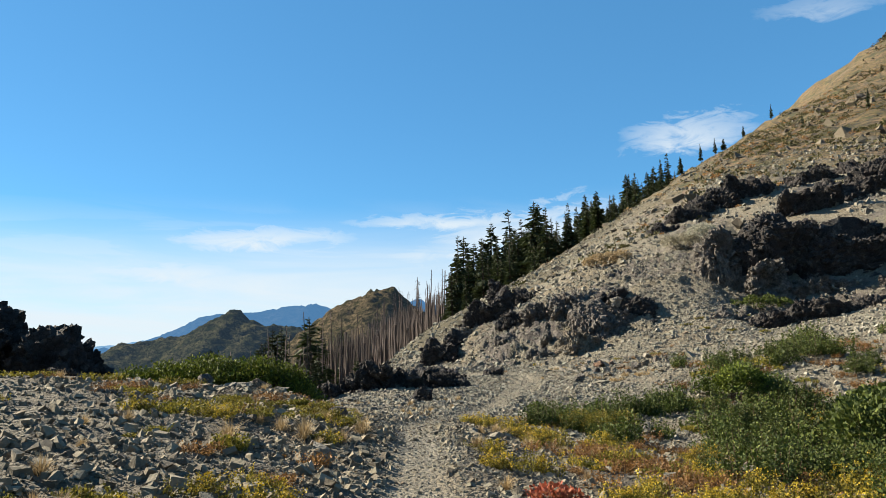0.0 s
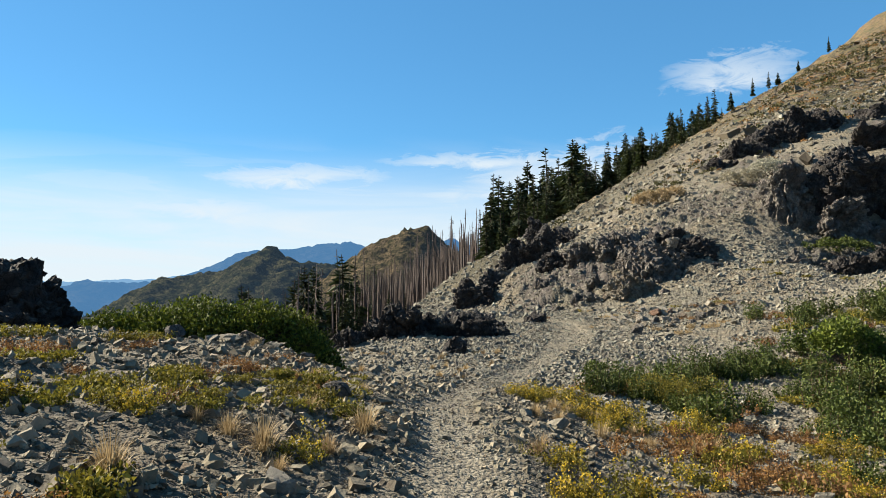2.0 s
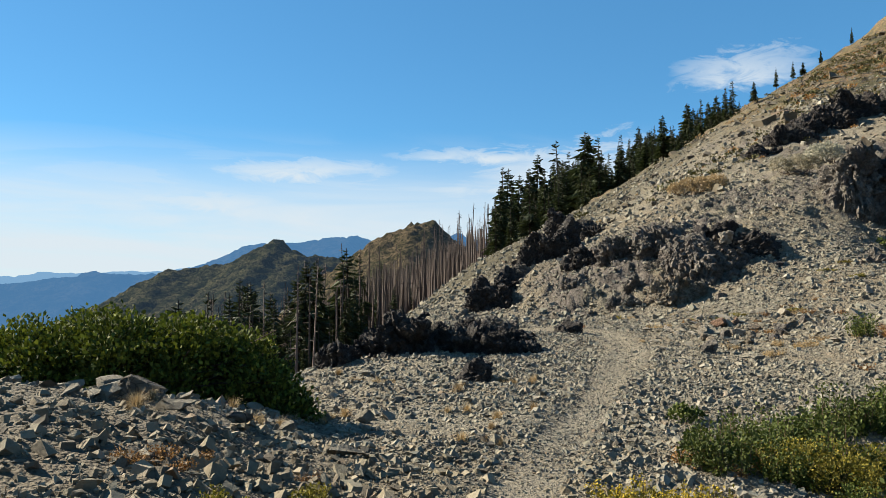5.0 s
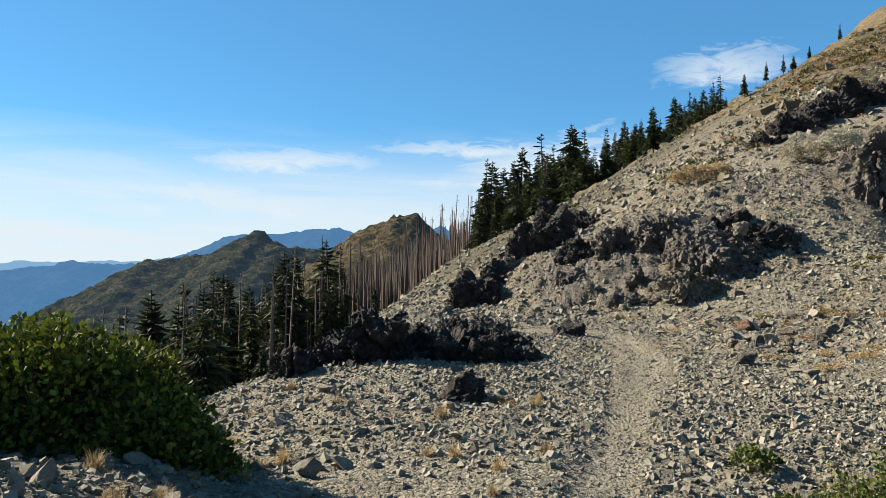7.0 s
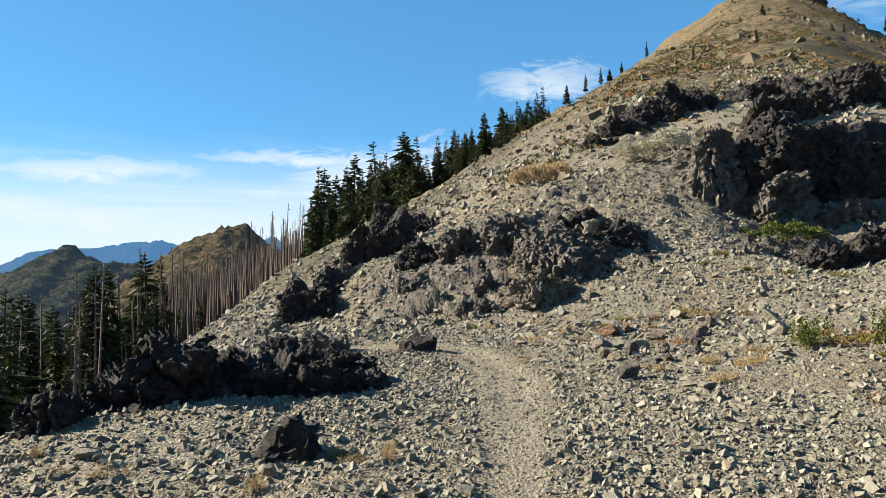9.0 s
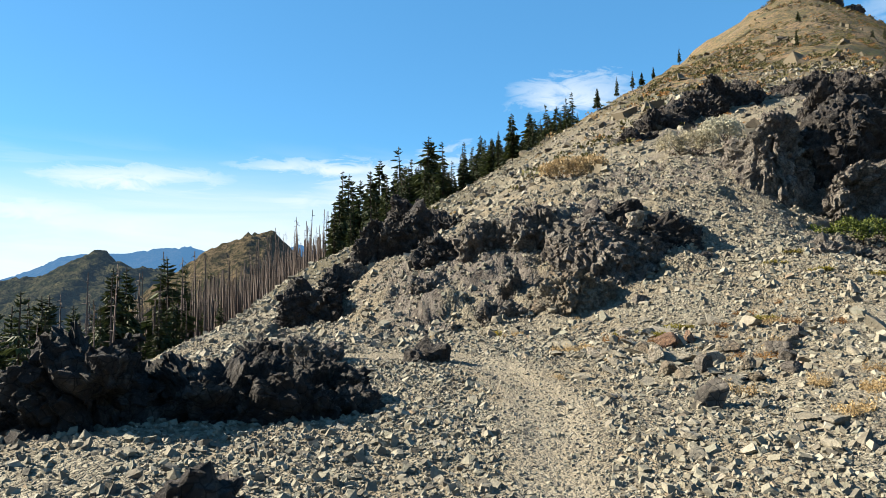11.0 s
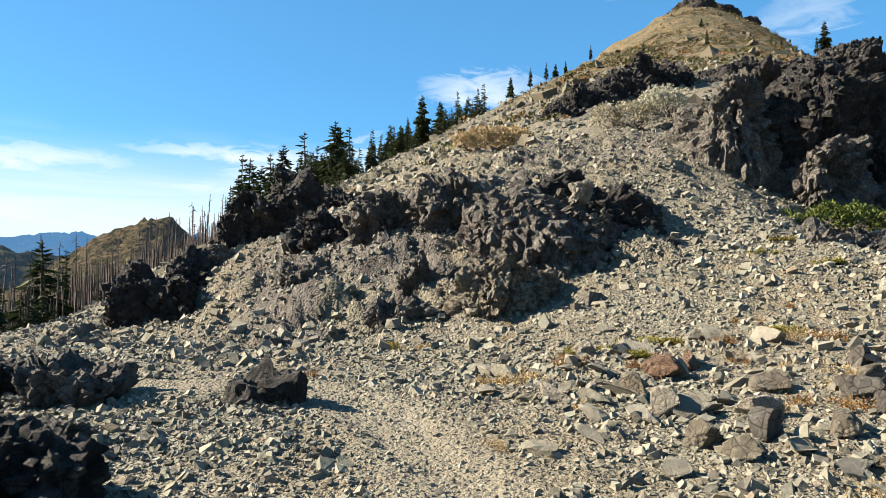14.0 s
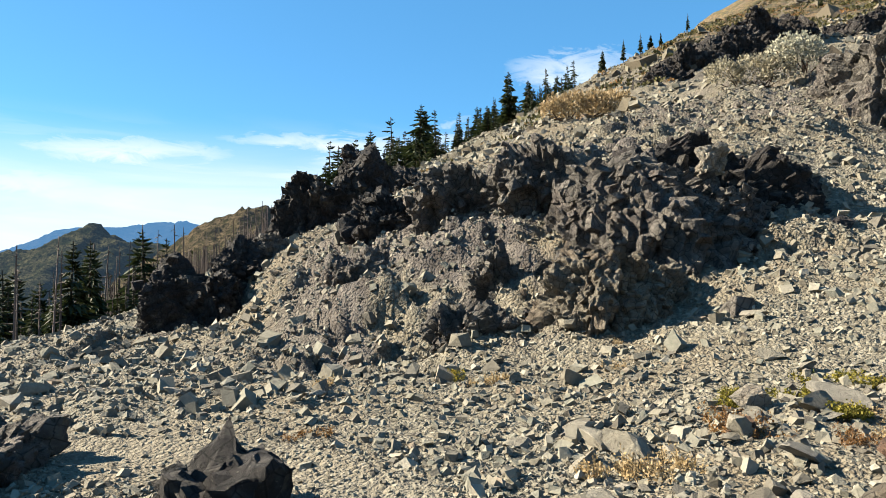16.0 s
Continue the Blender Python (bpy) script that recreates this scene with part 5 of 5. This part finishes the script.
rng = np.random.default_rng(21)
CONIFERS = [conifer(12.0, w, 500 + k, t) for k, (w, t) in enumerate(((0.19, 1), (0.16, 1), (0.23, 0.95), (0.17, 0.7), (0.14, 0.85), (0.25, 0.9)))]
SNAGS = [snag(18.0, 600 + k) for k in range(6)]
_used = set()


def plant(protos, x, y, s, lean=0.0):
    """The next tree: the prototype itself the first time, a copy after."""
    k = int(rng.integers(0, len(protos)))
    m = pose(x, y, spot(x, y), rng.normal(0, lean), rng.normal(0, lean), rng.uniform(0, 360)) @ Matrix.Diagonal((s * rng.uniform(0.85, 1.15), s * rng.uniform(0.85, 1.15), s, 1))
    ob = protos[k]
    if ob.name in _used:
        return copy_thing(ob, m)
    _used.add(ob.name)
    ob.matrix_world = m
    return ob


def ridge_x(y):
    return float(np.interp(y, RIDGE_Y, RIDGE_X))


def stand(protos, tall, n, az_el, d0, d1, h0, h1, drop, lean=0.0, eye=(0.0, 20.0, 1.2)):
    """A stand of trees over a fan of the slope, under an uneven canopy line given as azimuth and elevation seen from the saddle."""
    azs, els = zip(*az_el)
    got = 0
    for _ in range(n * 40):
        a, d = rng.uniform(azs[0], azs[-1]), math.sqrt(rng.uniform(d0 * d0, d1 * d1))
        x, y = eye[0] + d * math.sin(radians(a)), eye[1] + d * math.cos(radians(a))
        top = eye[2] + d * math.tan(radians(float(np.interp(a, azs, els)) - drop * rng.uniform() ** 1.3))
        h = top - spot(x, y)
        if h0 <= h <= h1:
            plant(protos, x, y, h / tall, lean)
            got += 1
            if got >= n:
                break


# along the ridge, thick below and thin above
CANOPY = ((0.8, 6.2), (2.2, 7.4), (5.6, 8.9), (9.1, 10.0), (12.2, 10.6), (14.6, 12.0), (17, 12.6), (20, 13.9))
stand(CONIFERS, 12.0, 114, CANOPY[:5], 120, 215, 6, 19, 2.2)
stand(CONIFERS, 12.0, 68, CANOPY[4:], 80, 190, 4, 13, 2.0)
plant(CONIFERS[2:3], 29.3, 202, (33.8 - spot(29.3, 202)) / 12)
def skyline_tree(a, e, tall, eye=(0.84, 25.4, 1.0)):
    """A tree where the slope meets the sky in that direction, its top at elevation e."""
    best, where = -1e9, None
    d = np.arange(70.0, 430.0, 3.0)
    x, y = eye[0] + d * math.sin(radians(a)), eye[1] + d * math.cos(radians(a))
    z = height(x, y)
    i = int(np.argmax((z - eye[2]) / d))
    h = eye[2] + d[i] * math.tan(radians(e)) - z[i]
    if h > 0.8:
        plant(CONIFERS, float(x[i]), float(y[i]), max(h, d[i] * math.tan(radians(tall))) / 12)


for a, e, tall in ((24.2, 16.2, 1.6), (24.9, 16.4, 1.4), (25.7, 16.6, 1.0), (21.5, 14.4, 1.3), (23.0, 14.9, 1.6), (27.6, 17.5, 1.0), (19.2, 13.0, 1.1),
                   (40.5, 17.2, 1.3), (43.3, 16.1, 1.9), (43.8, 16.0, 2.1), (42.7, 15.3, 1.1), (20.8, 12.6, 0.9), (22.7, 13.9, 1.5)):
    skyline_tree(a, e, tall)
# scattered on the peak's face
for _ in range(14):
    y = rng.uniform(90, 300)
    plant(CONIFERS, ridge_x(y) + rng.uniform(2, 0.4 * y), y, rng.uniform(0.18, 0.42))
# the burnt wood and the live trees below it
stand(SNAGS, 18.0, 195, ((-27, -6.0), (-22, -4.0), (-17, -1.4), (-12, 0.6), (-9, 1.0), (-5.3, 2.0), (-0.9, 4.4), (2.5, 4.6)), 140, 300, 7, 24, 2.6, 1.5)
stand(SNAGS, 18.0, 60, ((-5.3, 2.0), (-0.9, 4.6), (2.5, 4.8)), 140, 240, 8, 24, 1.4, 1.5)
stand(CONIFERS, 12.0, 48, ((-28, -5.5), (-22, -4.0), (-17, -1.5), (-12, 0.4), (-10, 1.3), (-9, 0.5), (-5.3, -0.5)), 100, 230, 7, 24, 2.4)
stand(CONIFERS, 12.0, 42, ((-30, -6.5), (-22, -4.0), (-17, -1.7), (-13, 0.0)), 60, 150, 6, 22, 3.0)
stand(SNAGS, 18.0, 40, ((-30, -6.0), (-22, -3.6), (-17, -1.2), (-11, 0.4)), 60, 160, 8, 24, 2.2, 1.5)

# the crowd of thin dead trunks behind
def trunks(n):
    azs, els = (-26, -18, -12, -5.3, -0.9, 2.5), (-5.8, -2.2, 0.2, 1.8, 3.9, 4.2)
    paths = []
    for _ in range(n):
        a, d = rng.uniform(-26, 2.5), math.sqrt(rng.uniform(150 ** 2, 330 ** 2))
        x, y = d * math.sin(radians(a)), 20 + d * math.cos(radians(a))
        z = spot(x, y)
        h = min(22.0, 1.2 + d * math.tan(radians(float(np.interp(a, azs, els)) - 2.2 * rng.uniform())) - z)
        if h > 5:
            e, g = rng.normal(0, 0.25, 2)
            paths.append(((x, y, z - 1), (x + e, y + g, z + h)))
    return thing("dead_trunks", mesh_of("dead_trunks", *tubes(paths, 0.25, 0.07, 4), M_SNAG), "crowd of grey burnt trunks on the slope", "trees", kind="stuff")


trunks(2300)

# brush on the peak's face and the far flank
def brush(name, n, keep, s0, s1, mat, label):
    """Clumps of brush in one mesh of kind stuff."""
    x = rng.uniform(5, 330, n * 20)
    y = rng.uniform(55, 380, n * 20)
    ok = keep(x, y) & (fbm(x * 0.05, y * 0.05, 3, 77) > rng.normal(0.0, 0.45, n * 20))
    x, y = x[ok][:n], y[ok][:n]
    s = s0 * (s1 / s0) ** (rng.uniform(0, 1, len(x)) ** 2)
    v, f = leaves([(0, 0, 0.1)], [1.0], 34, 0.42, 0.4, 0.6, 0.4)
    rot = turn_matrices(len(x), 0.1)
    p = np.einsum("nij,vj->nvi", rot, v) * s[:, None, None] + np.stack([x, y, height(x, y)], 1)[:, None, :]
    f = (f[None] + (np.arange(len(x)) * len(v))[:, None, None]).reshape(-1, 4)
    return thing(name, mesh_of(name, p.reshape(-1, 3), f, mat), label, "brush", kind="stuff")


on_face = lambda x, y: (x > np.interp(y, RIDGE_Y, RIDGE_X) - 4) & (x < np.interp(y, BACK_Y, BACK_X) + 30)
brush("brush", 4200, on_face, 0.2, 0.75, M_HIGHBRUSH, "green brush clumps scattered over the peak's slope")
brush("brush", 4200, on_face, 0.15, 0.7, M_HIGHBRUSH, "olive brush clumps scattered over the peak's slope")
brush("brush", 4200, on_face, 0.12, 0.6, M_RUSTLEAF, "rust-brown brush clumps scattered over the peak's slope")

# rocks standing out of the peak's face
_x, _y = rng.uniform(10, 330, 26000), rng.uniform(64, 372, 26000)
_ok = on_face(_x, _y) & (fbm(_x * 0.06, _y * 0.06, 3, 177) > rng.normal(0.12, 0.35, 26000))
_x, _y = _x[_ok][:7000], _y[_ok][:7000]
scatter("rocks", _x, _y, 0.2 * 5.5 ** (rng.uniform(0, 1, len(_x)) ** 2.2), "dark rocks standing out of the peak's slope", 0.3, 0.5, M_STONES_HIGH)

# broken rock and dry brush along the ridge's edge
by_ridge = lambda x, y: np.abs(np.interp(y, RIDGE_Y, RIDGE_X) - 4 - x) < 13
scatter("rocks", *zone(9000, 0, 62, 48, 128, 0.05, 0.24, keep=by_ridge), "broken grey-brown rocks along the ridge's edge", 0.2, 0.6, M_STONES)
scatter("rocks", *zone(2600, 0, 62, 48, 128, 0.15, 0.6, patch=-0.2, keep=by_ridge), "dark rocks jutting out along the ridge's edge", 0.3, 0.6, M_STONES_HIGH)
brush("brush", 1500, lambda x, y: by_ridge(x, y) & (y < 130), 0.15, 0.6, M_STRAW, "golden dry brush along the ridge's edge")
brush("brush", 1000, lambda x, y: by_ridge(x, y) & (y < 130), 0.2, 0.7, M_HIGHBRUSH, "olive brush along the ridge's edge")

# stones and low plants over the shaded hollow and the upper slope
scatter("scree", *gather(zone(9000, 8, 24, 24, 42, 0.024, 0.12), zone(3500, 24, 48, 48, 84, 0.07, 0.26)), "loose grey-brown stones strewn over the hollow and slope")
grow("green", 26, 8.0, 15.0, 22.0, 30.0, 0.9, 1.7)
grow("rust", 22, 8.0, 16.0, 23.0, 32.0, 0.8, 1.6)
grow("mat", 20, 7.5, 13.0, 20.0, 28.0, 0.8, 1.5)
